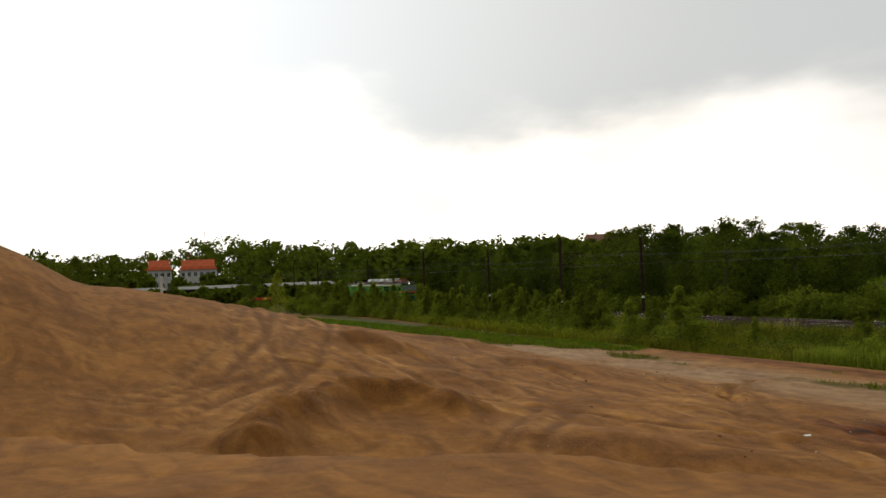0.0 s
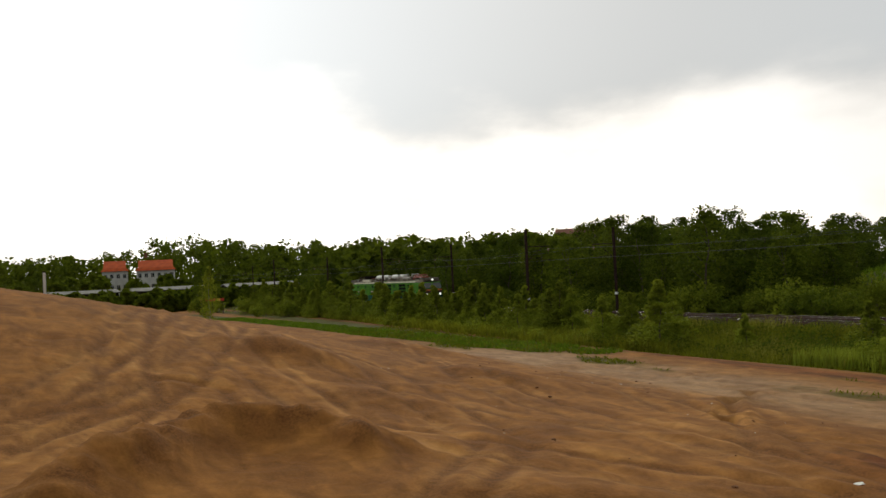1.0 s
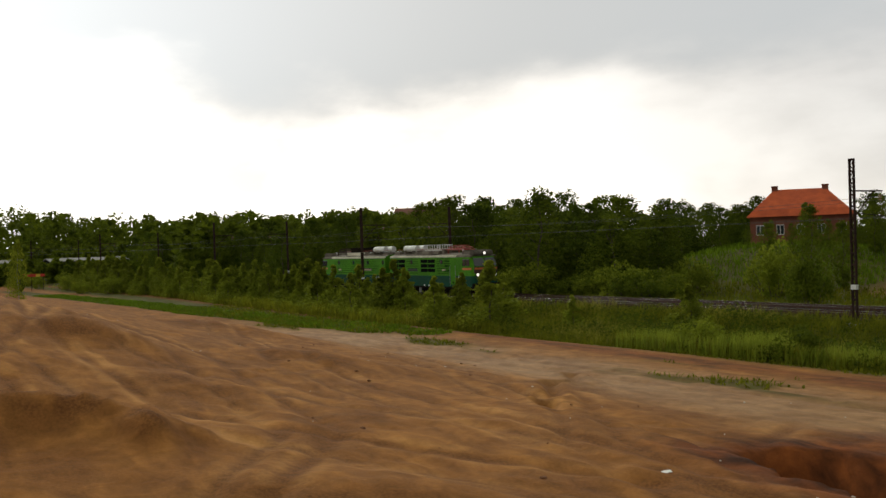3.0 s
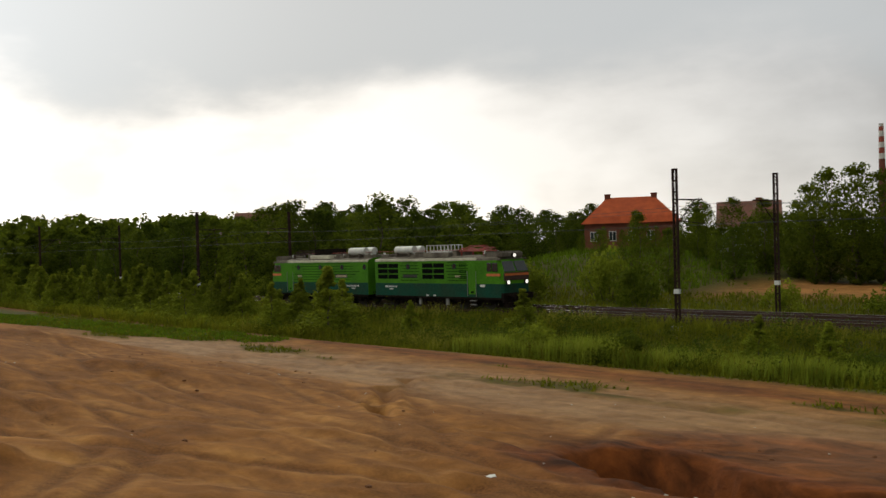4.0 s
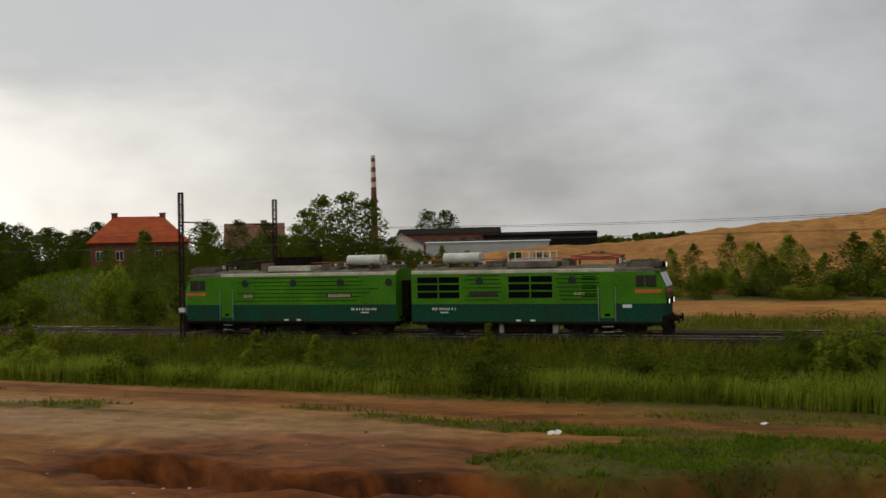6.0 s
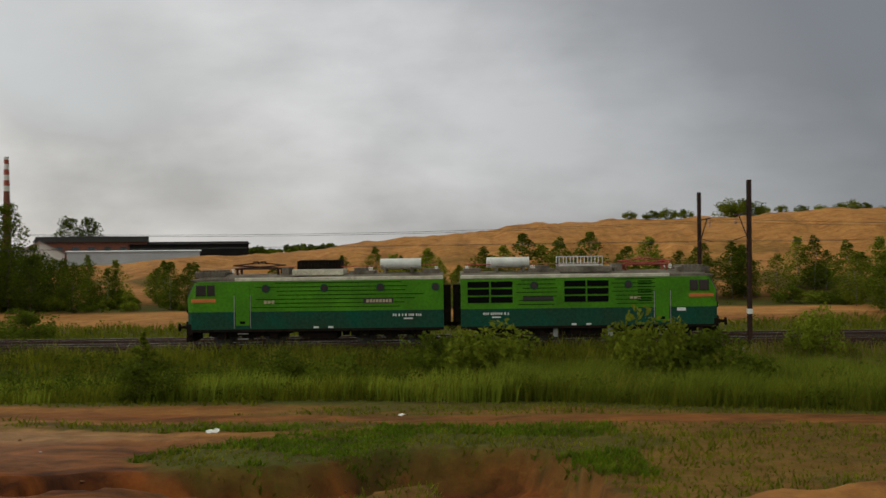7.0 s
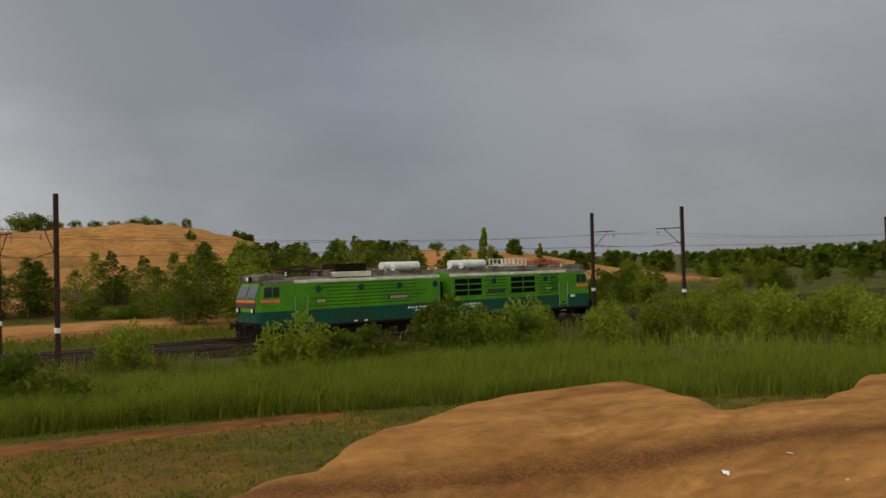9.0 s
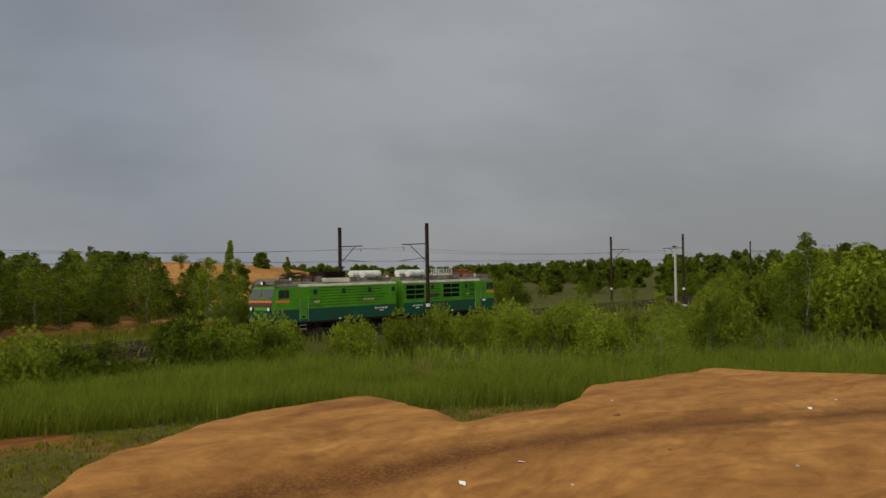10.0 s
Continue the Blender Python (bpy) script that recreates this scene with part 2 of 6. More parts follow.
# ---- ground ----
def lattice(x, y, seed):
    """Smooth value noise in [0, 1] on numpy arrays."""
    xi, yi = np.floor(x).astype(np.int64), np.floor(y).astype(np.int64)
    fx, fy = x - xi, y - yi
    fx, fy = fx * fx * (3 - 2 * fx), fy * fy * (3 - 2 * fy)

    def hsh(a, b):
        h = (a * 374761393 + b * 668265263 + seed * 974711) & 0x7FFFFFFF
        h = ((h ^ (h >> 13)) * 1274126177) & 0x7FFFFFFF
        return ((h ^ (h >> 16)) & 0xFFFF) / 65535.0
    return (hsh(xi, yi) * (1 - fx) + hsh(xi + 1, yi) * fx) * (1 - fy) + (hsh(xi, yi + 1) * (1 - fx) + hsh(xi + 1, yi + 1) * fx) * fy


def fbm(x, y, seed, octaves=4):
    s, a = 0.0, 0.5
    for i in range(octaves):
        s = s + a * lattice(x * 2 ** i, y * 2 ** i, seed + i)
        a *= 0.5
    return s


def sstep(e0, e1, v):
    t = np.clip((v - e0) / (e1 - e0), 0, 1)
    return t * t * (3 - 2 * t)


def seg_dist(X, Y, pts):
    """Distance to a polyline."""
    d = np.full(np.shape(X), 1e9)
    for (ax, ay), (bx, by) in zip(pts, pts[1:]):
        t = np.clip(((X - ax) * (bx - ax) + (Y - ay) * (by - ay)) / ((bx - ax) ** 2 + (by - ay) ** 2), 0, 1)
        d = np.minimum(d, np.hypot(X - ax - t * (bx - ax), Y - ay - t * (by - ay)))
    return d


def inside(X, Y, poly):
    r = np.zeros(np.shape(X), bool)
    for (ax, ay), (bx, by) in zip(poly, poly[1:] + poly[:1]):
        if ay != by:
            r ^= ((ay > Y) != (by > Y)) & (X < (bx - ax) * (Y - ay) / (by - ay) + ax)
    return r


PLATEAU = [(-4, 9), (2.2, 11.8), (6.3, 13.9), (10, 15.6), (13.4, 17.6), (17.5, 18.6), (21.5, 18.4), (20.4, 15.6), (18.6, 13.0), (21.3, 12.4), (25.7, 13.5), (32.6, 12.5), (33.5, 7), (45, -8), (60, -40), (-30, -60), (-26, -10), (-10, 2)]
PIT = [(-18.5, 24.0), (-14.5, 22.9), (-10.5, 23.6), (-7.0, 24.4), (-3.5, 25.0), (-0.8, 27.0), (0.9, 27.2), (1.7, 24.6), (2.0, 21.5)]
PATH = [(-240, 62 - 12), (-150, 47), (-78, 43), (-57, 41.4), (-38, 38.9), (-19, 37.2), (-1.4, 34.8), (12, 34), (20, 33)]
EDGE_X = [-900, -170, -100, -73, -57, -38, -22, -10, 4, 18, 30, 38, 46, 60, 90]
EDGE_Y = [60, 49, 43, 41.5, 42.5, 41, 40, 39.4, 37.6, 33.5, 28, 20, 8, -10, -40]


def height(X, Y):
    X, Y = np.asarray(X, float), np.asarray(Y, float)
    r = np.hypot(X, Y)
    H = np.full(X.shape, -1.0) + 0.35 * (fbm(X / 22, Y / 22, 11) - 0.5)
    # ditch between the path and the line, bed of the line
    H = H - 0.5 * sstep(40, 45, Y) * sstep(53, 49, Y) * sstep(-90, -60, X)
    H = np.where((Y > 50) & (Y < 70), H * (1 - sstep(50.5, 53.5, Y) * sstep(70, 66, Y)) + (-0.62) * sstep(50.5, 53.5, Y) * sstep(70, 66, Y), H)
    H = H + 0.9 * sstep(70, 95, Y) + 0.25 * (fbm(X / 9, Y / 9, 5) - 0.5) * sstep(68, 80, Y)
    # sand hills beyond the line
    crest = np.interp(X, [-110, -80, -60, -41, -23, -14, 9.5, 32, 47, 60, 72, 82, 92, 104, 116, 129, 152, 166, 185],
                      [0, 1.6, 4.4, 5.6, 6.6, 7.6, 9.8, 11.4, 10.8, 11.8, 11.7, 10.0, 5.5, 4.6, 5.8, 7.2, 5.9, 3.2, 0.4])
    yy = Y + 9 * (fbm(X / 14, Y / 40, 21) - 0.5)
    prof = 0.30 * sstep(104, 125, yy) + 0.70 * sstep(124, 162, yy)
    H = H - 0.10 * crest * np.abs(2 * fbm(X / 5, Y / 26, 33) - 1) * sstep(112, 130, Y) * sstep(200, 175, Y)
    H = H + crest * prof * (1 - 0.75 * sstep(185, 260, Y)) + crest / 8 * (1.5 * (fbm(X / 7, Y / 7, 31) - 0.5)) * sstep(104, 130, Y) * sstep(240, 200, Y)
    H = H + 3.8 * np.exp(-((X + 80) / 20) ** 2 - ((Y - 104) / 15) ** 2)
    # sand bank to the west
    p = np.interp(Y, [-60, -30, -5.3, -3.7, -2.2, -0.9, 1.8, 4.6, 10, 16, 24, 32], [12, 11.4, 9.2, 8.4, 7.4, 6.6, 6.3, 5.8, 4.6, 3.0, 1.2, 0])
    bank = p * sstep(-13, -58, X) * (1 - 0.25 * sstep(-62, -100, X)) * (1 - sstep(-120, -190, X))
    H = H + bank
    # plateau on which the camera stands
    d = seg_dist(X, Y, PLATEAU + PLATEAU[:1])
    sd = np.where(inside(X, Y, PLATEAU), d, -d) + 1.2 * (fbm(X / 2.2, Y / 2.2, 41) - 0.5)
    top = 1.55 + 1.5 * np.exp(-(r / 7.0) ** 2) - 1.3 * np.exp(-(((X - 9) / 5) ** 2 + ((Y - 9) / 3.5) ** 2))
    H = H + np.where(sd > -3.0, (top + 1.0) * sstep(-1.7, 0.5, sd), 0)
    # washed-out pit and gullies in the sand
    sand = sstep(2.5, -2.5, Y - np.interp(X, EDGE_X, EDGE_Y) + 4) * sstep(26, 8, X)
    dp = seg_dist(X, Y, PIT) + 1.4 * (fbm(X / 1.6, Y / 1.6, 51) - 0.5)
    py = np.interp(X, [-40, -18, -10, -4, 3], [25, 23.4, 23.4, 24.6, 24])
    H = H + 0.55 * sstep(0.2, -2.2, Y - py) * sstep(-34, -24, X) * sstep(-4, -9, X)
    H = H - 1.35 * sstep(2.15, 1.45, dp + 0.5 * (fbm(X / 0.5, Y / 0.5, 53, 2) - 0.4)) * sand * (0.75 + 0.6 * fbm(X / 0.8, Y / 2.2, 52))
    # humps and wheel ruts
    ridge = 1 - np.abs(2 * fbm(X / 5.0, Y / 3.0, 61 + 4) - 1)
    H = H + sand * (0.04 * sstep(0.75, 1.0, ridge) + 0.045 * (fbm(X / 0.6, Y / 0.5, 66, 2) - 0.4))
    H = H + sand * (0.11 * (fbm(X / 7.5, Y / 6.5, 61) - 0.5) + 0.06 * (fbm(X / 1.6, Y / 1.3, 63, 5) - 0.5) - 0.05 * sstep(0.80, 0.97, 1 - np.abs(2 * fbm(X / 2.6 + 0.4 * Y / 2.6, Y / 1.5, 67, 3) - 1)))
    H = H + 0.85 * np.exp(-(seg_dist(X, Y, RIDGE) / 1.1) ** 2) * (0.35 + 1.3 * fbm(X / 0.9, Y / 0.9, 64, 3))
    for hx, hy, hr, hh in HUMPS:
        H = H + hh * np.exp(-(((X - hx) * 0.8 + (Y - hy) * 0.6) / hr) ** 2 - ((-(X - hx) * 0.6 + (Y - hy) * 0.8) / (hr * 0.55)) ** 2)
    for k, (rut, dep) in enumerate(RUTS):
        dd = seg_dist(X + 0.25 * (fbm(X / 5, Y / 5, 80 + k) - 0.5), Y, rut)
        cut = dep if dep > 0.22 else dep * (0.45 if dep >= 0.1 else 0.5)
        H = H - cut * np.exp(-(dd / 0.28) ** 2) + 0.4 * cut * np.exp(-((dd - 0.55) / 0.25) ** 2)
    return H


RIDGE = [(-24.2, 2.2), (-25.6, 3.4), (-27.6, 4.8), (-29.6, 7.0), (-28.6, 9.2), (-26.8, 10.2)]
HUMPS = [(-43, 12.8, 3.0, 0.75), (-41, 22, 4, 0.5), (-20.5, 12.2, 3.2, 0.4), (-62, 25, 5, 0.6), (-34, 14, 2.6, 0.3), (-17, 14.5, 3, 0.25)]
RUTS = [
    ([(-70, 12), (-45, 9), (-30, 10), (-18, 16)], 0.14), ([(-70, 14), (-45, 11), (-30, 12), (-18, 18.5)], 0.14),
    ([(-62, 16), (-40, 13.4), (-24, 19), (-12, 19)], 0.12), ([(-22, 28), (-20, 22), (-14, 18)], 0.12),
    ([(-60, 33), (-34, 32), (-22, 33), (-8, 30), (2, 27)], 0.10), ([(-60, 34.6), (-34, 33.6), (-22, 34.6), (-8, 31.6), (2, 28.6)], 0.10),
    ([(-36.4, 31.6), (-33.6, 29.8), (-33.6, 28.2), (-30.4, 25.8)], 0.25), ([(-29.6, 24.6), (-27.6, 23.3), (-26, 23.6), (-24.2, 22.9)], 0.35),
    ([(-22.9, 13.0), (-20.5, 14.0), (-18, 15.0), (-14, 17)], 0.12), ([(-36.8, 6.6), (-36.4, 7.8), (-35.2, 8.4), (-33, 8.2)], 0.2),
]
for a in ([(-23, 0), (-26, 1), (-32, 4.4), (-36.6, 7.1), (-46, 10.5), (-70, 17)], [(-26, -1), (-29.3, 0.9), (-34, 5.2), (-38, 5.4), (-60, 9)], [(-30, -2), (-33, 2), (-42, 6), (-64, 12)], [(-12, 17), (-22, 20), (-30, 26), (-45, 29)], [(-20, 9), (-26, 14), (-40, 16), (-60, 14)], [(-48, 30), (-30, 24), (-16, 21.5)], [(-10, 22), (-18, 19), (-40, 20), (-70, 27)]):
    for off in (-0.85, 0.85):
        RUTS.append(([(x, y + off) for x, y in a], 0.15))
for off, dep in ((-1.3, 0.05), (-0.8, 0.09), (-0.45, 0.06), (0.0, 0.09), (0.4, 0.07), (1.0, 0.06), (1.9, 0.05)):
    RUTS.append(([(x + 0.5 * off, y + off) for x, y in ((7, 13.6), (11.2, 12.3), (15.3, 10.8), (20.1, 8.2), (24.4, 5), (30, 0))], dep))


def ground_masks(X, Y, H):
    edge = np.interp(X, EDGE_X, EDGE_Y) + 1.6 * (fbm(X / 4, Y / 4, 71) - 0.5)
    green = sstep(-0.8, 0.8, Y - edge)
    d = seg_dist(X, Y, PLATEAU + PLATEAU[:1])
    sd = np.where(inside(X, Y, PLATEAU), d, -d)
    # low ground between the pit and the plateau is thinly grown
    low = sstep(-10, -3, X) * sstep(16, 23, Y) * sstep(-1.0, -3.0, sd)
    low = np.maximum(low, sstep(2, 10, X) * sstep(-1.5, -3.5, sd)) * sstep(-0.2, -0.7, H)
    thin = sstep(0.34, 0.52, fbm(X / 5, Y / 3, 73)) * low * 0.9
    lush = sstep(1.15, 0.85, np.minimum(np.hypot((X + 5.2) / 4.4, (Y - 28.4) / 2.7), np.hypot((X - 0.6) / 4.4, (Y - 31.4) / 1.5)) + 0.4 * (fbm(X / 2, Y / 1.4, 93) - 0.5))
    thin = np.maximum(thin, np.maximum(lush, low * 0.55))
    strip = sstep(3.4, 2.2, np.abs(Y - edge + 4.6)) * sstep(0.45, 0.62, fbm(X / 6, Y / 2, 74)) * sstep(-200, -60, X) * sstep(10, 0, X)
    grass_left = sstep(6.5, 3.0, np.abs(Y - edge + 1)) * sstep(-55, -75, X)
    verge = sstep(2.6, 1.6, np.abs(Y - 38.2) + 1.2 * (fbm(X / 5, Y / 2, 72) - 0.5)) * sstep(-58, -66, X) * sstep(-215, -190, X)
    green = np.maximum.reduce([green, thin, strip * 0.9, grass_left, verge])
    green = green * (1 - sstep(2.5, 1.5, seg_dist(X, Y, PIT)))
    path = sstep(1.3, 0.6, seg_dist(X, Y, PATH) + 0.5 * (fbm(X / 2, Y / 2, 75) - 0.5))
    green = green * (1 - path * 0.85)
    hills = sstep(104, 112, Y + 6 * (fbm(X / 9, Y / 9, 76) - 0.5)) * sstep(-100, -75, X) * sstep(178, 160, X) * sstep(235, 215, Y)
    road = sstep(80, 84, Y + 2 * fbm(X / 8, Y / 8, 77)) * sstep(99, 95, Y) * sstep(-60, -48, X) * sstep(78, 68, X)
    scrub = sstep(0.50, 0.60, fbm(X / 11, Y / 7, 78))
    green = green * (1 - np.maximum(hills * (1 - 0.85 * scrub * sstep(150, 125, Y)), road * (1 - 0.5 * scrub)))
    wet = sstep(7.5, 3.0, np.abs(Y - np.interp(X, [-90, -57, -30, -14, 0], [36, 34, 32, 30.5, 28])) + 1.5) * sstep(-95, -60, X) * sstep(-6, -14, X)
    wet = wet * sstep(0.30, 0.55, fbm(X / 9, Y / 5, 79) + 0.1)
    red = np.maximum(sstep(4.7, 2.4, seg_dist(X, Y, PIT) + 0.8 * (fbm(X / 1.5, Y / 1.5, 98) - 0.5)), low * 0.8 * sstep(0.6, 0.4, fbm(X / 5, Y / 5, 83)))
    # dark reddish soil, with shading from the pit edges put into the mask
    red = np.maximum(red, 0.8 * sstep(4.2, 1.8, seg_dist(X, Y, [(-18, 27.2), (-11, 28.2), (-3, 26.0)]) + 1.6 * (fbm(X / 2, Y / 1.5, 86) - 0.5)))
    red = np.maximum(red, path * 0.7)
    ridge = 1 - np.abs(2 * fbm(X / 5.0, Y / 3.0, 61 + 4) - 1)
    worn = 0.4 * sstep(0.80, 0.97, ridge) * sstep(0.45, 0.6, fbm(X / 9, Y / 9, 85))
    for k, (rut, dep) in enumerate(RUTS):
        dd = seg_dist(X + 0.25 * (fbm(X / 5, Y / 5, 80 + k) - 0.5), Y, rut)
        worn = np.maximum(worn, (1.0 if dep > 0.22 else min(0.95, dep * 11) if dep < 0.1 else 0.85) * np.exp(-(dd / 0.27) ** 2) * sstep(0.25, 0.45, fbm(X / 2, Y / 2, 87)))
    # streaky darker tone on the south-east flank of each hump
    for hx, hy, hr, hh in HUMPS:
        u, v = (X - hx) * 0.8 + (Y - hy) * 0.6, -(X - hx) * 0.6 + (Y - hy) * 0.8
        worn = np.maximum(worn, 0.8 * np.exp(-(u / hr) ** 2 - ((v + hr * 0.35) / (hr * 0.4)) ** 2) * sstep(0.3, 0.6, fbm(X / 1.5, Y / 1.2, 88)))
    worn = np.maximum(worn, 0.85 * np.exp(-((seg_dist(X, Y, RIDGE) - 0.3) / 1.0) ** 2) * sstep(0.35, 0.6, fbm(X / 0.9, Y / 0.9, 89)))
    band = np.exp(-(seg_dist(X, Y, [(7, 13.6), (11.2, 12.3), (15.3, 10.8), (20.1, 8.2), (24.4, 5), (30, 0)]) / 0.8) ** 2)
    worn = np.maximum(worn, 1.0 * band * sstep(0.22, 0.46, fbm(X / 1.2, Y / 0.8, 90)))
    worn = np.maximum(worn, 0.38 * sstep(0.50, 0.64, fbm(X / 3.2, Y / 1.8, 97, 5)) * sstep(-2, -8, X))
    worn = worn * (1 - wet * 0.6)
    pale = np.maximum(hills * (0.65 + 0.35 * fbm(X / 12, Y / 12, 94)), road * 0.8)
    for k, (rut, dep) in enumerate(RUTS):
        dd = seg_dist(X + 0.25 * (fbm(X / 5, Y / 5, 80 + k) - 0.5), Y, rut)
        pale = np.maximum(pale, 1.0 * np.exp(-((dd - (0.42 if k % 2 else 0.12)) / 0.19) ** 2) * sstep(0.3, 0.5, fbm(X / 3, Y / 3, 95)))
    pale = pale * (1 - wet)
    pale = np.where((sd > -0.6) & (X > -2), np.maximum(pale, 0.25 + 0.8 * (fbm(X / 3, Y / 1.6, 99) - 0.3)), pale)
    worn = np.where((sd > 0) & (X > 4), np.minimum(worn, band), worn)
    return green, wet * (1 - green), red * (1 - green * 0.8), worn * (1 - green), pale * (1 - green)


def ground_material():
    m = bpy.data.materials.new("ground_sand_and_grass")
    m.use_nodes = True
    nt = m.node_tree
    N, L = nt.nodes.new, nt.links.new
    b = nt.nodes["Principled BSDF"]
    tc, at, sep = N("ShaderNodeTexCoord"), N("ShaderNodeAttribute"), N("ShaderNodeSeparateColor")
    at.attribute_name = "cover"
    L(at.outputs["Color"], sep.inputs[0])

    def tex(scale, detail=6.0, rough=0.55, dist=0.0, stretch=None):
        n = N("ShaderNodeTexNoise")
        n.inputs["Scale"].default_value, n.inputs["Detail"].default_value = scale, detail
        n.inputs["Roughness"].default_value, n.inputs["Distortion"].default_value = rough, dist
        src = tc.outputs["Object"]
        if stretch:
            mp = N("ShaderNodeMapping"); mp.inputs["Scale"].default_value = stretch
            mp.inputs["Rotation"].default_value = (0, 0, radians(-18))
            L(src, mp.inputs["Vector"]); src = mp.outputs[0]
        L(src, n.inputs["Vector"])
        return n

    def two(n, c0, c1, p0=0.35, p1=0.65):
        r = N("ShaderNodeValToRGB")
        r.color_ramp.elements[0].position, r.color_ramp.elements[1].position = p0, p1
        r.color_ramp.elements[0].color, r.color_ramp.elements[1].color = (*c0, 1), (*c1, 1)
        L(n.outputs["Fac"], r.inputs[0])
        return r

    def blend(fac, a, c, kind="MIX"):
        x = N("ShaderNodeMixRGB"); x.blend_type = kind
        if isinstance(fac, float):
            x.inputs[0].default_value = fac
        else:
            L(fac, x.inputs[0])
        L(a.outputs[0], x.inputs[1]); L(c.outputs[0], x.inputs[2])
        return x
    big, mid, fine = tex(0.20, 6, 0.6, 1.2), tex(0.62, 7, 0.56, 1.1, (0.6, 1.4, 1)), tex(14, 5)
    sand = blend(0.55, two(big, (0.185, 0.075, 0.018), (0.29, 0.123, 0.030)), two(mid, (0.125, 0.048, 0.013), (0.315, 0.136, 0.034), 0.36, 0.64))
    # red soil; its dark end also paints in the shade of the gully
    redsoil_shade = two(mid, (0.042, 0.015, 0.007), (0.22, 0.064, 0.015), 0.34, 0.72)
    wets = two(mid, (0.19, 0.096, 0.038), (0.32, 0.180, 0.082), 0.3, 0.7)
    grass = blend(0.5, two(tex(0.5, 6), (0.042, 0.040, 0.009), (0.070, 0.080, 0.012)), two(tex(3.5, 5), (0.072, 0.038, 0.012), (0.060, 0.074, 0.011)))
    at2 = N("ShaderNodeAttribute"); at2.attribute_name = "dryness"
    dry = two(mid, (0.25, 0.106, 0.030), (0.42, 0.204, 0.064), 0.3, 0.65)
    sand = blend(at2.outputs["Fac"], sand, dry)
    col = blend(sep.outputs["Green"], sand, wets)
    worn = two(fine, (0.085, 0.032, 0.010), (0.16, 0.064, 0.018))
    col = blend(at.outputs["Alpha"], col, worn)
    col = blend(sep.outputs["Blue"], col, redsoil_shade)
    col = blend(sep.outputs["Red"], col, grass)
    grain = N("ShaderNodeMapRange")
    grain.inputs["From Min"].default_value, grain.inputs["From Max"].default_value = 0.3, 0.7
    grain.inputs["To Min"].default_value, grain.inputs["To Max"].default_value = 0.93, 1.06
    L(fine.outputs["Fac"], grain.inputs["Value"])
    fin = N("ShaderNodeMixRGB"); fin.blend_type = "MULTIPLY"; fin.inputs[0].default_value = 1.0
    L(col.outputs[0], fin.inputs[1]); L(grain.outputs["Result"], fin.inputs[2])
    # clods and trodden crust
    clod = tex(1.9, 7, 0.60, 0.6)
    cm = N("ShaderNodeMapRange")
    cm.inputs["From Min"].default_value, cm.inputs["From Max"].default_value = 0.34, 0.64
    cm.inputs["To Min"].default_value, cm.inputs["To Max"].default_value = 0.84, 1.13
    L(clod.outputs["Fac"], cm.inputs["Value"])
    fin0 = fin
    fin = N("ShaderNodeMixRGB"); fin.blend_type = "MULTIPLY"; fin.inputs[0].default_value = 1.0
    L(fin0.outputs[0], fin.inputs[1]); L(cm.outputs["Result"], fin.inputs[2])
    L(fin.outputs[0], b.inputs["Base Color"])
    rg = N("ShaderNodeMapRange")
    rg.inputs["To Min"].default_value, rg.inputs["To Max"].default_value = 0.95, 0.78
    L(sep.outputs["Green"], rg.inputs["Value"]); L(rg.outputs["Result"], b.inputs["Roughness"])
    b.inputs["Specular IOR Level"].default_value = 0.10
    bp, bp2 = N("ShaderNodeBump"), N("ShaderNodeBump")
    bp.inputs["Strength"].default_value, bp.inputs["Distance"].default_value = 0.3, 0.07
    bp2.inputs["Strength"].default_value, bp2.inputs["Distance"].default_value = 0.25, 0.025
    bp0 = N("ShaderNodeBump")
    bp0.inputs["Strength"].default_value, bp0.inputs["Distance"].default_value = 0.4, 0.14
    L(clod.outputs["Fac"], bp0.inputs["Height"]); L(bp0.outputs[0], bp.inputs["Normal"])
    L(mid.outputs["Fac"], bp.inputs["Height"]); L(bp.outputs[0], bp2.inputs["Normal"])
    L(fine.outputs["Fac"], bp2.inputs["Height"]); L(bp2.outputs[0], b.inputs["Normal"])
    return m


def axis(lo, hi, step, far, growth=1.35):
    a = list(np.arange(lo, hi + 1e-6, step))
    s, v = step, hi
    while v < far[1]:
        s *= growth; v += s; a.append(v)
    s, v = step, lo
    while v > far[0]:
        s *= growth; v -= s; a.insert(0, v)
    return np.array(a)


GRID = []


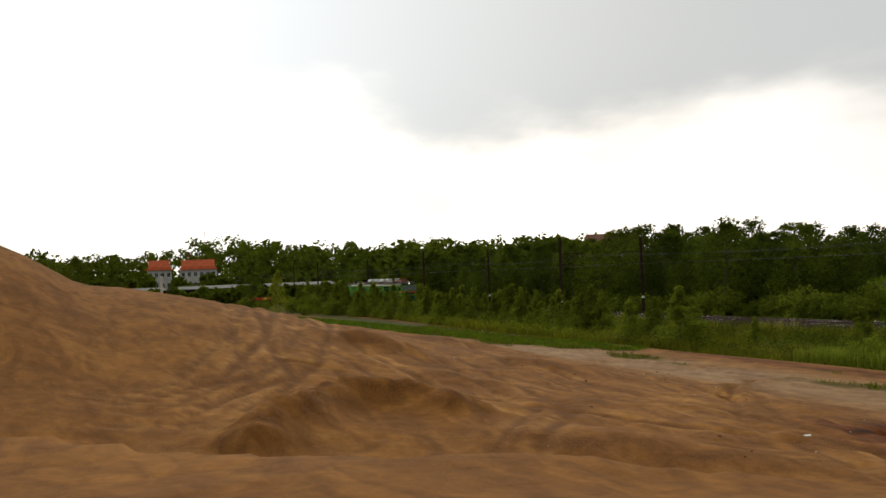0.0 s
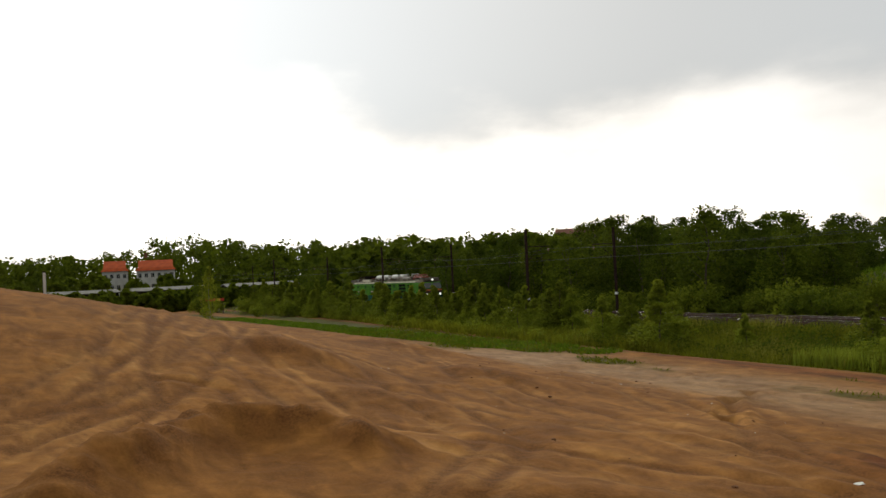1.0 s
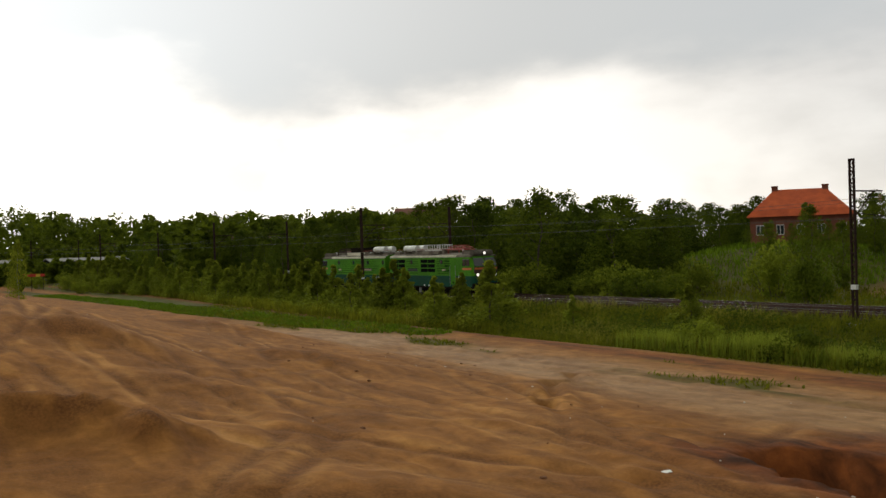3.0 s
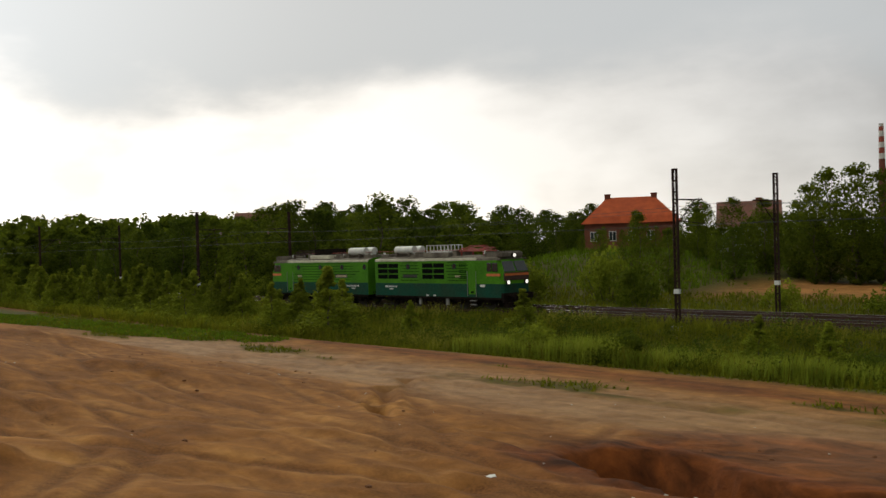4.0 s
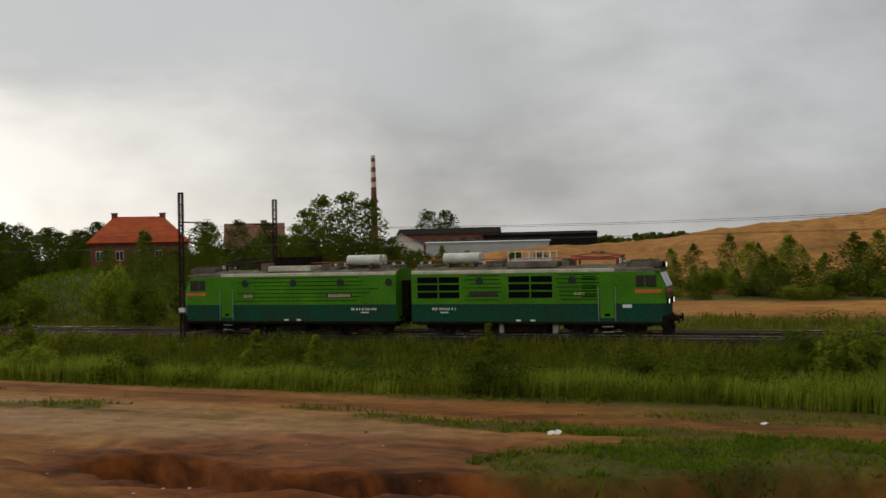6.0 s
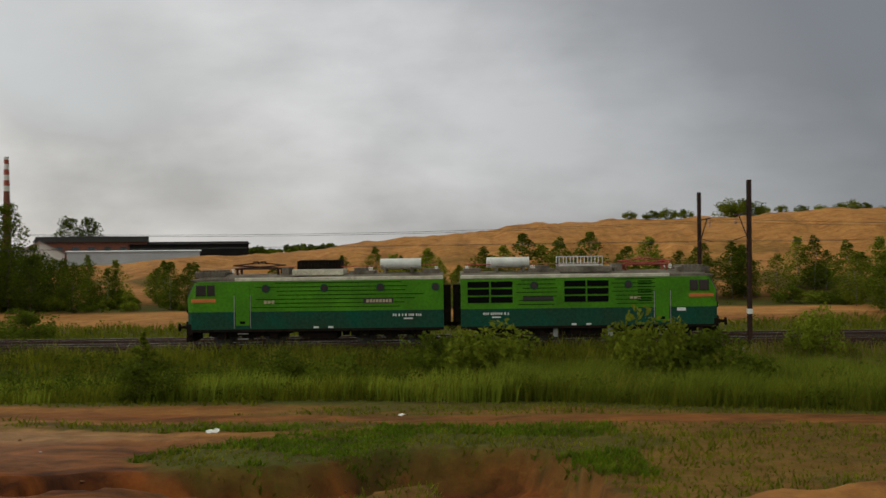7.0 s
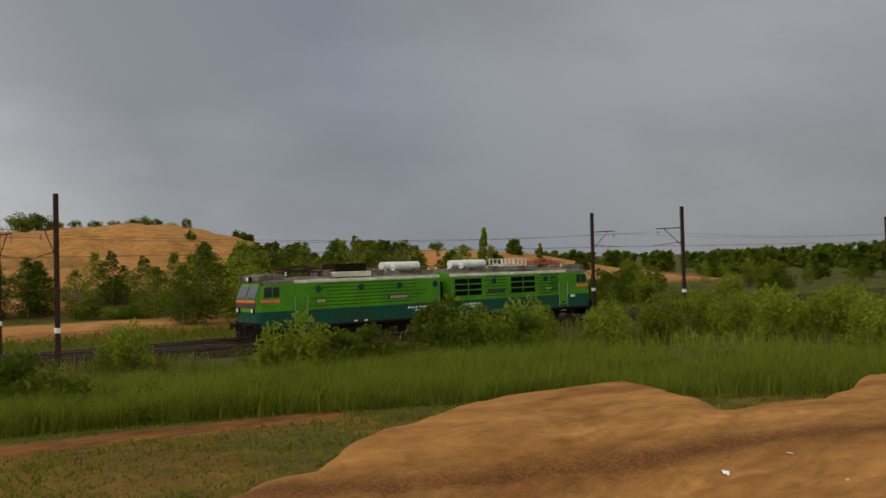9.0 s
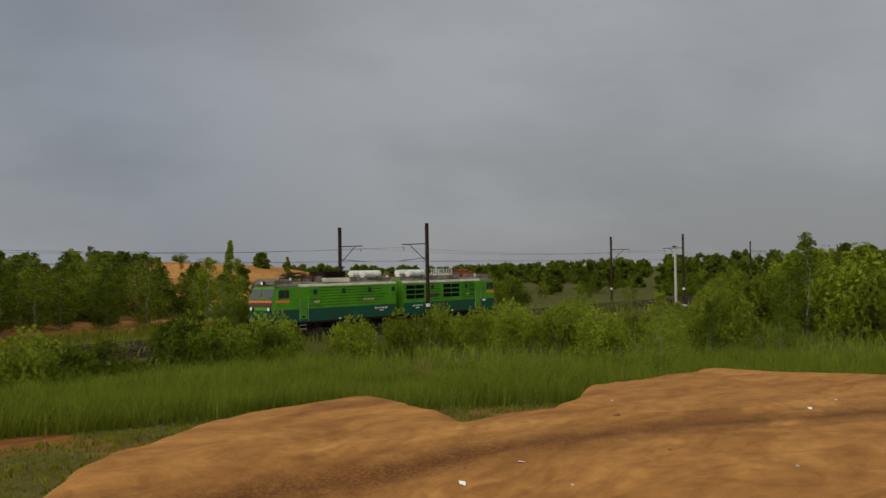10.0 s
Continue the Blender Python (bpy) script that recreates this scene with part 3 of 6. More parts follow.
def build_ground():
    xs = axis(-58, 34, 0.22, (-2500, 2500), 1.055)
    ya = axis(3, 40, 0.22, (-2500, 40), 1.2)
    yb = np.concatenate([np.arange(40.4, 70, 0.8), np.arange(70, 200, 2.2), 200 * 1.12 ** np.arange(0, 23)])
    ys = np.concatenate([ya[ya <= 40.01], yb])
    X, Y = np.meshgrid(xs, ys)
    H = height(X, Y)
    GRID.extend((xs, ys, H))
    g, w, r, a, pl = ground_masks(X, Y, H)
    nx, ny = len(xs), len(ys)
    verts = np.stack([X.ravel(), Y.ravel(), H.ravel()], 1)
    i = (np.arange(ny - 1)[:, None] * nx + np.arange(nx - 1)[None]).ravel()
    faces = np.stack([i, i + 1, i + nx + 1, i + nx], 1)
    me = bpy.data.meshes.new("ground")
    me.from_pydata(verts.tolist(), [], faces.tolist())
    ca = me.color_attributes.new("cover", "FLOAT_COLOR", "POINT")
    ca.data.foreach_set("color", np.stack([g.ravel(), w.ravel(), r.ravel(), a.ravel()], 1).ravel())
    cb = me.color_attributes.new("dryness", "FLOAT_COLOR", "POINT")
    cb.data.foreach_set("color", np.repeat(pl.ravel(), 4))
    me.materials.append(ground_material())
    me.polygons.foreach_set("use_smooth", [True] * len(me.polygons))
    ob = new("ground", me)
    tagged(ob, "reddish brown sand and gravel ground with grassy verges", "ground", kind="structure")


build_ground()


def lie(X, Y):
    """Height of the ground sheet under points."""
    xs, ys, H = GRID
    i = np.clip(np.searchsorted(xs, X) - 1, 0, len(xs) - 2)
    j = np.clip(np.searchsorted(ys, Y) - 1, 0, len(ys) - 2)
    u, v = (X - xs[i]) / (xs[i + 1] - xs[i]), (Y - ys[j]) / (ys[j + 1] - ys[j])
    return (H[j, i] * (1 - u) + H[j, i + 1] * u) * (1 - v) + (H[j + 1, i] * (1 - u) + H[j + 1, i + 1] * u) * v


def ground_z(x, y):
    return float(lie(np.array([x]), np.array([y]))[0])


# ---- railway ----
TRACKS = (57.3, 61.5)


def build_track(y):
    x0, x1 = -420, 420
    t = empty("railway_track", pose(0, y, 0))
    tagged(t, "straight railway track with worn steel rails on ballast", "railway track", "parallel tracks")
    bm = bmesh.new()
    prof = [(-2.35, -0.75), (-1.75, -0.23), (1.75, -0.23), (2.35, -0.75)]
    xs = np.arange(x0, x1 + 1, 3.0)
    rings = [[bm.verts.new((x, py + random.uniform(-.06, .06), pz + random.uniform(-.03, .03))) for py, pz in prof] for x in xs]
    for a, b in zip(rings, rings[1:]):
        for i in range(3):
            bm.faces.new((a[i], b[i], b[i + 1], a[i + 1]))
    part("ballast_bed", bm, M_ballast, t)
    for s in (-0.753, 0.753):
        bm = bmesh.new()
        box(bm, x0, x1, s - 0.034, s + 0.034, -0.014, 0.0, 0.004)
        part("rail_head", bm, M_rail, t, "polished rail head")
        bm = bmesh.new()
        box(bm, x0, x1, s - 0.036, s + 0.036, -0.05, -0.014)
        box(bm, x0, x1, s - 0.012, s + 0.012, -0.155, -0.05)
        box(bm, x0, x1, s - 0.07, s + 0.07, -0.18, -0.155)
        part("rail_web", bm, M_railside, t)
    bm = bmesh.new()
    box(bm, -0.13, 0.13, -1.3, 1.3, -0.32, -0.18, 0.02)
    proto = part("sleeper", bm, M_sleeper, t)
    me = proto.data
    proto.location = (-90, 0, 0)
    for k in range(1, 290):
        o = new("sleeper", me)
        o.parent = t
        o.location = (-90 + k * 0.62, random.uniform(-.02, .02), 0)
    return t


for y in TRACKS:
    build_track(y)

MAST_X = [-376, -317, -259, -197, -137.5, -95.0, -37.2, 16.7, 70.6, 127, 183, 240, 296]


def build_mast(near, arm, wide=True):
    """Lattice steel mast of two channels with braces; near masts reach over to +y, far ones to -y."""
    H, w = 9.1, 0.13
    m = empty("catenary_mast")
    tagged(m, "rusty dark steel lattice catenary mast beside the track", "catenary mast", "catenary masts")
    for s in (-1, 1):
        bm = bmesh.new()
        if wide:
            box(bm, s * w - 0.035, s * w + 0.035, -0.09, 0.09, -1.2, H, 0.006)
        else:
            box(bm, -0.10, 0.10, s * w - 0.035, s * w + 0.035, -1.2, H, 0.006)
        part("channel", bm, M_mast, m)
    n = 13
    for k in range(n):
        z0, z1 = 0.4 + k * (H - 0.4) / n, 0.4 + (k + 1) * (H - 0.4) / n
        bm = bmesh.new()
        if wide:
            box(bm, -w, w, -0.075, 0.075, z1 - 0.12, z1)
        else:
            box(bm, -0.085, 0.085, -w, w, z1 - 0.07, z1)
        part("batten_plate", bm, M_mast, m)
        bm = bmesh.new()
        s = 1 if k % 2 else -1
        for xx in (-0.09, 0.09):
            a, b = (-s * w, xx), (s * w, xx)
            rod(bm, (*(a if wide else a[::-1]), z0), (*(b if wide else b[::-1]), z1 - 0.07), 0.016, seg=5)
        part("lattice_brace", bm, M_mast, m)
    bm = bmesh.new()
    ex, ey = (w + 0.05, 0.105) if wide else (0.115, w + 0.05)
    box(bm, -ex, ex, -ey, ey, 1.6, 1.88, 0.006)
    part("painted_band", bm, M_mast_white, m, "white painted number band")
    bm = bmesh.new()
    box(bm, -0.35, 0.35, -0.35, 0.35, -1.4, -0.35, 0.03)
    part("footing", bm, M_concrete, m, "grey concrete footing")
    if arm:
        d = 1 if near else -1
        bm = bmesh.new()
        rod(bm, (0, 0, 7.25), (0, d * 2.9, 7.25), 0.045)
        part("cantilever", bm, M_mast, m)
        bm = bmesh.new()
        rod(bm, (0, 0, 5.6), (0, d * 2.0, 7.22), 0.035)
        part("stay", bm, M_mast, m)
        bm = bmesh.new()
        for q in range(3):
            rod(bm, (0, d * 2.7, 6.95 - q * 0.12), (0, d * 2.7, 7.02 - q * 0.12), 0.11, 0.07)
        part("insulator", bm, M_ins, m, "brown ceramic insulator")
        bm = bmesh.new()
        rod(bm, (0, d * 0.2, 6.0), (0, d * 3.3, 5.75), 0.025)
        part("steady_arm", bm, M_mast, m)
    return m


near_mast, far_mast = build_mast(True, True), build_mast(False, True)
slim = {54.0: build_mast(True, True, False), 65.0: build_mast(False, True, False)}
for i, x in enumerate(MAST_X):
    for proto, y in ((near_mast, 54.0), (far_mast, 65.0)):
        lean = random.uniform(-0.5, 0.5)
        if x == 16.7:
            slim[y].matrix_basis = pose(x, y, 0, 0, lean, 0)
        elif i == 0:
            proto.matrix_basis = pose(x, y, 0, 0, lean, 0)
        else:
            copy_thing(proto, pose(x + (0.2 if y > 60 else -0.2), y, 0, 0, lean, 0))


def wire(name, pts, r=0.012, label=""):
    cu = bpy.data.curves.new(name, "CURVE")
    cu.dimensions, cu.bevel_depth, cu.bevel_resolution = "3D", r, 0
    sp = cu.splines.new("POLY")
    sp.points.add(len(pts) - 1)
    for p, q in zip(sp.points, pts):
        p.co = (*q, 1)
    cu.materials.append(M_wire)
    ob = new(name, cu)
    tagged(ob, label, "overhead wire", "overhead wires")
    return ob


for y in TRACKS:
    for nm, za, sag, r in (("contact_wire", 5.75, 0.05, 0.009), ("messenger_wire", 7.0, 0.55, 0.010)):
        pts = []
        for a, b in zip(MAST_X, MAST_X[1:]):
            for k in range(8):
                f = k / 8
                pts.append((a + (b - a) * f, y + 0.15 * math.sin(a), za - sag * 4 * f * (1 - f)))
        wire(nm, pts, r, "thin dark overhead wire strung above the track")


# ---- locomotive ----
M_green = material("loco_green_paint", (0.078, 0.250, 0.013), 0.6, 0, 0.30, 0.55, 6, 0.05, (0.052, 0.160, 0.012), spec=0.05)
M_teal = material("loco_teal_paint", (0.008, 0.072, 0.046), 0.6, 0, 0.4, 0.6, 6, 0.05, (0.022, 0.050, 0.028), spec=0.05)
M_cream = material("loco_cornice", (0.66, 0.63, 0.50), 0.8, 0, 0.4, 1.3, 12, 0.1, (0.36, 0.32, 0.24))
M_roof = material("loco_roof", (0.20, 0.175, 0.14), 0.85, 0, 0.5, 1.2, 12, 0.2, (0.07, 0.055, 0.042), spec=0.15)
M_black = material("loco_underframe", (0.009, 0.008, 0.007), 0.9, 0.0, 0.5, 3, 30, 0.3, (0.022, 0.014, 0.010), spec=0.05)
M_groove_shade = material("loco_groove_shade", (0.012, 0.040, 0.006), 0.9, 0, 0.2, 3, 30, 0, spec=0.03)
M_orange = material("loco_orange_stripe", (0.62, 0.155, 0.035), 0.5, 0, 0.2, 3, 30, 0)
M_maroon = material("loco_front_panel", (0.075, 0.035, 0.025), 0.5, 0, 0.3, 2, 20, 0.1)
M_redpaint = material("pantograph_red", (0.38, 0.060, 0.040), 0.6, 0.1, 0.35, 3, 30, 0.1, (0.20, 0.05, 0.035))
M_tank = material("tank_grey_white", (0.66, 0.66, 0.62), 0.5, 0, 0.25, 1.5, 14, 0.05)
M_white = material("white_lettering", (0.75, 0.75, 0.70), 0.7, 0, 0.1, 5, 40, 0)
M_plate = material("number_plate", (0.03, 0.025, 0.02), 0.6, 0, 0.2, 5, 40, 0)
M_brass = material("plate_letters", (0.50, 0.40, 0.25), 0.5, 0.5, 0.2, 5, 40, 0)
M_grille = material("grille_dark", (0.005, 0.006, 0.005), 0.9, 0, 0.3, 3, 20, 0.1, spec=0.03)
M_step = material("step_grey", (0.35, 0.34, 0.31), 0.8, 0, 0.3, 3, 30, 0.1)
M_wheel = material("wheel_steel", (0.07, 0.06, 0.055), 0.6, 0.6, 0.4, 4, 30, 0.1)
M_glass = bpy.data.materials.new("window_glass")
M_glass.use_nodes = True
_b = M_glass.node_tree.nodes["Principled BSDF"]
_b.inputs["Base Color"].default_value = (0.02, 0.026, 0.03, 1)
_b.inputs["Roughness"].default_value = 0.08
_b.inputs["Specular IOR Level"].default_value = 0.8
M_lamp = bpy.data.materials.new("headlight_lens")
M_lamp.use_nodes = True
_b = M_lamp.node_tree.nodes["Principled BSDF"]
_b.inputs["Base Color"].default_value = (0.9, 0.88, 0.8, 1)
_b.inputs["Emission Color"].default_value = (1.0, 0.95, 0.85, 1)
_b.inputs["Emission Strength"].default_value = 1.2
M_lens = material("unlit_lens", (0.65, 0.63, 0.58), 0.2, 0, 0.1, 5, 30, 0)

HW, ZS, ZM, ZE, ZC = 1.48, 0.93, 1.95, 3.70, 4.02     # half width, sill, colour line, eave, cornice
CAB, END = 15.35, 0.50                                # cab front and inner end of a section


def section_body(m, front):
    """One half of the double locomotive: cab towards local +x. m turns it round for the trailing half."""
    sec = part("section_shell", shell(), [M_green, M_teal, M_roof], None)
    sec["label"] = "light green upper body over dark teal band"

    def put(name, bm, mat, label="", smooth=False):
        return part(name, bm, mat, sec, label, smooth)
    # cornice strip of the roof edge, both sides
    for s in (-1, 1):
        bm = bmesh.new()
        box(bm, END, 12.6, s * (HW - 0.10) - 0.09, s * (HW - 0.10) + 0.09, ZE - 0.01, ZE + 0.21, 0.05)
        put("cornice", bm, M_cream, "weathered cream roof edge")
        bm = bmesh.new()
        box(bm, 12.6, CAB - 0.25, s * (HW - 0.12) - 0.08, s * (HW - 0.12) + 0.08, ZE - 0.01, ZE + 0.16, 0.05)
        put("cab_gutter", bm, M_roof)
        # pressed grooves of the sheet side: flat strips, their shade painted dark green
        spans = [(1.2, 12.0)] if not front else [(3.7, 6.3), (9.2, 12.2)]
        for z in np.arange(2.16, 3.62, 0.235):
            for a, b in spans:
                a2, b2 = a + random.uniform(0, 2.2 if not front else .4), b - random.uniform(0, 2.0 if not front else .4)
                bm = bmesh.new()
                box(bm, a2, b2, s * HW - 0.012, s * HW + 0.012, z, z + 0.045)
                put("side_groove", bm, M_groove_shade)
        # recessed crew door with handrails
        bm = bmesh.new()
        box(bm, 11.75, 12.55, s * HW - 0.02, s * HW + 0.02, 1.15, 3.6, 0.01)
        put("crew_door", bm, M_green)
        for x in (11.68, 12.62):
            bm = bmesh.new()
            rod(bm, (x, s * (HW + 0.06), 1.0), (x, s * (HW + 0.06), 2.9), 0.02, seg=6)
            put("handrail", bm, M_step)
        # step recess not cut in: a near-black box paints its inner shade
        bm = bmesh.new()
        box(bm, 12.0, 12.3, s * HW - 0.03, s * HW + 0.03, 1.25, 1.4)
        put("step_recess_shade", bm, M_grille)
        for z in (0.35, 0.65):
            bm = bmesh.new()
            box(bm, 11.85, 12.45, s * 1.38 - 0.12, s * 1.38 + 0.12, z, z + 0.04)
            put("footstep", bm, M_step)
        # cab side windows over the orange stripe
        for a, b in ((13.75, 14.2), (14.28, 14.85)):
            bm = bmesh.new()
            box(bm, a, b, s * HW - 0.015, s * HW + 0.015, 2.88, 3.52, 0.03)
            put("cab_side_window", bm, M_glass)
        bm = bmesh.new()
        box(bm, 13.7, 15.12, s * HW - 0.014, s * HW + 0.014, 2.52, 2.72)
        put("orange_stripe", bm, M_orange, "orange warning stripe")
        # portholes
        for x in ((0.95, 4.15, 7.4, 10.8) if not front else (4.75, 10.2)):
            bm = bmesh.new()
            rod(bm, (x, s * (HW - 0.02), 3.28), (x, s * (HW + 0.025), 3.28), 0.235, seg=20)
            p = put("porthole_frame", bm, M_teal)
            bm = bmesh.new()
            rod(bm, (x, s * (HW - 0.02), 3.28), (x, s * (HW + 0.034), 3.28), 0.185, seg=20)
            put("porthole_glass", bm, M_glass)
        if front:
            for a, b in ((0.85, 3.55), (6.45, 9.1)):
                w, hh = (b - a) / 2, (3.58 - 2.25) / 3
                for i in range(2):
                    for j in range(3):
                        bm = bmesh.new()
                        x0, z0 = a + i * w, 2.25 + j * hh
                        box(bm, x0 + 0.05, x0 + w - 0.05, s * HW - 0.02, s * HW + 0.012, z0 + 0.05, z0 + hh - 0.05)
                        for q in range(4):
                            zz = z0 + 0.09 + q * (hh - 0.14) / 4
                            box(bm, x0 + 0.05, x0 + w - 0.05, s * HW + 0.012, s * HW + 0.026, zz, zz + 0.03)
                        put("louvre_panel", bm, M_grille, "black ventilation louvre")
            # door louvre as dark green bars, the shade between slats painted in
            for z in np.arange(2.3, 3.5, 0.16):
                bm = bmesh.new()
                box(bm, 10.75, 11.55, s * HW - 0.012, s * HW + 0.02, z, z + 0.07)
                put("door_louvre", bm, M_groove_shade)
        # maker's plate, running number and data lettering as plain bars
        xa = 3.4 if not front else 4.1
        bm = bmesh.new()
        box(bm, xa, xa + 1.75, s * HW - 0.01, s * HW + 0.02, 2.36, 2.64)
        pl = put("number_plate", bm, M_plate)
        bm = bmesh.new()
        x = xa + 0.1
        for q in range(8):
            wq = random.uniform(0.1, 0.17)
            box(bm, x, x + wq, s * HW + 0.015, s * HW + 0.026, 2.41, 2.59)
            x += wq + 0.045
        put("plate_lettering", bm, M_brass)
        bm = bmesh.new()
        xb = 1.8
        for q in range(11):
            wq = random.uniform(0.05, 0.10)
            box(bm, xb, xb + wq, s * HW - 0.005, s * HW + 0.01, 1.60, 1.74)
            xb += wq + random.choice((0.05, 0.05, 0.12))
        box(bm, 2.3, 2.8, s * HW - 0.005, s * HW + 0.01, 1.43, 1.5)
        put("data_lettering", bm, M_white)
        bm = bmesh.new()
        for q in range(3):
            box(bm, 10.3 + q * 0.22, 10.46 + q * 0.22, s * HW - 0.005, s * HW + 0.022, 2.4, 2.58)
        put("owner_mark", bm, M_brass)
        for x in (6.9, 7.75):
            bm = bmesh.new()
            box(bm, x, x + 0.28, s * HW - 0.02, s * HW + 0.02, 0.96, 1.06)
            put("jacking_mark", bm, M_white)
        if front:
            bm = bmesh.new()
            box(bm, 13.0, 13.5, s * HW - 0.005, s * HW + 0.012, 1.72, 1.9)
            put("depot_plate", bm, M_white)
        # lower rail of the side
        bm = bmesh.new()
        box(bm, END, CAB - 0.3, s * (HW - 0.02) - 0.04, s * (HW - 0.02) + 0.04, ZS - 0.14, ZS + 0.005)
        put("sill_beam", bm, M_black)
    # end wall gangway
    bm = bmesh.new()
    box(bm, 0.06, END, -0.55, 0.55, 1.15, 3.35, 0.04)
    put("gangway_bellows", bm, M_black)
    # cab front
    for s in (-1, 1):
        bm = bmesh.new()
        v = [bm.verts.new(c) for c in ((15.385, s * 0.07, 2.86), (15.385, s * 1.26, 2.86), (15.04, s * 1.20, 3.62), (15.04, s * 0.07, 3.62))]
        v2 = [bm.verts.new(c.co + Vector((-0.04, 0, -0.02))) for c in v]
        bm.faces.new(v); bm.faces.new(v2[::-1])
        for i in range(4):
            bm.faces.new((v[i], v2[i], v2[(i + 1) % 4], v[(i + 1) % 4]))
        bmesh.ops.recalc_face_normals(bm, faces=bm.faces)
        put("windscreen", bm, M_glass)
        bm = bmesh.new()
        rod(bm, (15.3, s * 0.98, 2.06), (15.47, s * 0.98, 2.06), 0.17, 0.19, 16)
        h = put("headlight_housing", bm, M_black)
        bm = bmesh.new()
        rod(bm, (15.44, s * 0.98, 2.06), (15.485, s * 0.98, 2.06), 0.15, 0.14, 16)
        put("headlight", bm, M_lamp if front else M_lens, "round headlight")
        bm = bmesh.new()
        rod(bm, (15.3, s * 0.88, 1.06), (15.62, s * 0.88, 1.06), 0.13, seg=12)
        rod(bm, (15.60, s * 0.88, 1.06), (15.95, s * 0.88, 1.06), 0.085, seg=12)
        rod(bm, (15.93, s * 0.88, 1.06), (15.99, s * 0.88, 1.06), 0.24, 0.23, 18)
        put("buffer", bm, M_black)
    bm = bmesh.new()
    box(bm, 15.28, 15.395, -1.30, 1.30, 2.2, 2.78, 0.03)
    put("front_panel", bm, M_maroon, "dark maroon front panel")
    bm = bmesh.new()
    box(bm, 15.36, 15.405, -1.28, 1.28, 2.54, 2.72, 0.01)
    put("front_stripe", bm, M_orange, "orange warning stripe")
    bm = bmesh.new()
    rod(bm, (15.02, 0, 4.05), (15.22, 0, 4.05), 0.16, 0.18, 16)
    put("top_lamp", bm, M_black)
    bm = bmesh.new()
    rod(bm, (15.2, 0, 4.05), (15.235, 0, 4.05), 0.15, 0.14, 16)
    put("top_lamp_lens", bm, M_lamp if front else M_lens)
    bm = bmesh.new()
    box(bm, 15.05, 15.42, -1.45, 1.45, 0.62, 1.28, 0.05)
    box(bm, 15.1, 15.5, -1.2, 1.2, 0.2, 0.6, 0.05)
    box(bm, 15.4, 15.85, -0.14, 0.14, 0.9, 1.14, 0.03)
    rod(bm, (15.45, 0.4, 0.95), (15.6, 0.4, 0.45), 0.035, seg=6)
    rod(bm, (15.45, -0.4, 0.95), (15.6, -0.4, 0.45), 0.035, seg=6)
    put("buffer_beam_and_coupler", bm, M_black)
    # roof gear
    bm = bmesh.new()
    box(bm, 13.2, 15.0, -1.15, 1.15, 3.9, 4.28, 0.09)
    put("cab_roof_housing", bm, M_roof)
    bm = bmesh.new()
    for q in range(7):
        box(bm, 13.4 + q * 0.2, 13.5 + q * 0.2, -1.16, 1.16, 4.02, 4.36)
    put("cab_roof_louvre", bm, M_roof)
    tx = 2.0 if not front else 2.3
    bm = bmesh.new()
    rod(bm, (tx, -0.55, 4.62), (tx + 2.25, -0.55, 4.62), 0.31, seg=20)
    put("air_tank", bm, M_tank, "pale grey cylindrical air tank", smooth=False)
    bm = bmesh.new()
    rod(bm, (tx - 0.2, 0.55, 4.62), (tx + 2.0, 0.55, 4.62), 0.31, seg=20)
    put("air_tank", bm, M_tank, "pale grey cylindrical air tank", smooth=False)
    for x in (tx + 0.35, tx + 1.9):
        bm = bmesh.new()
        box(bm, x - 0.06, x + 0.06, -0.95, 0.95, 4.05, 4.42)
        put("tank_cradle", bm, M_roof)
    bm = bmesh.new()
    box(bm, 6.3, 9.3, -1.2, 1.2, 4.0, 4.36, 0.06)
    put("roof_platform", bm, M_cream if not front else M_roof)
    bm = bmesh.new()
    if front:
        for x in np.arange(6.3, 8.85, 0.42):
            for yy in (-0.75, 0.75):
                box(bm, x - 0.025, x + 0.025, yy - 0.025, yy + 0.025, 4.36, 4.93)
        for zz in (4.4, 4.9):
            for yy in (-0.75, 0.75):
                box(bm, 6.28, 8.84, yy - 0.03, yy + 0.03, zz, zz + 0.05)
        box(bm, 6.5, 8.6, -0.6, 0.6, 4.36, 4.55)
        put("resistor_cage", bm, M_tank, "pale steel resistor cage")
    else:
        box(bm, 6.5, 9.05, -0.86, 0.86, 4.36, 4.86, 0.03)
        put("resistor_box", bm, M_black, "dark ribbed resistor box")
        for q in range(12):
            bm = bmesh.new()
            box(bm, 6.6 + q * 0.2, 6.70 + q * 0.2, -0.92, 0.92, 4.40, 4.90)
            put("resistor_rib", bm, M_black)
    for a, b, z1 in ((0.7, 1.7, 4.3), (4.5, 6.0, 4.24), (5.0, 5.7, 4.42), (9.5, 9.95, 4.5)):
        bm = bmesh.new()
        box(bm, a, b, -0.95, 0.95, 4.0, z1, 0.03)
        put("roof_hatch", bm, M_roof)
    for x in (0.9, 4.8, 9.7, 12.8):
        for yy in (-0.7, 0.7):
            bm = bmesh.new()
            for q in range(3):
                rod(bm, (x, yy, 4.2 + q * 0.09), (x, yy, 4.25 + q * 0.09), 0.10, 0.07, 10)
            put("roof_insulator", bm, M_tank)
    bm = bmesh.new()
    rod(bm, (0.9, -0.7, 4.52), (12.8, -0.7, 4.5), 0.02, seg=6)
    rod(bm, (0.9, 0.7, 4.52), (9.7, 0.7, 4.5), 0.02, seg=6)
    put("roof_busbar", bm, M_redpaint)
    # pantograph, folded
    px = 11.4
    mat = M_redpaint if front else M_mast
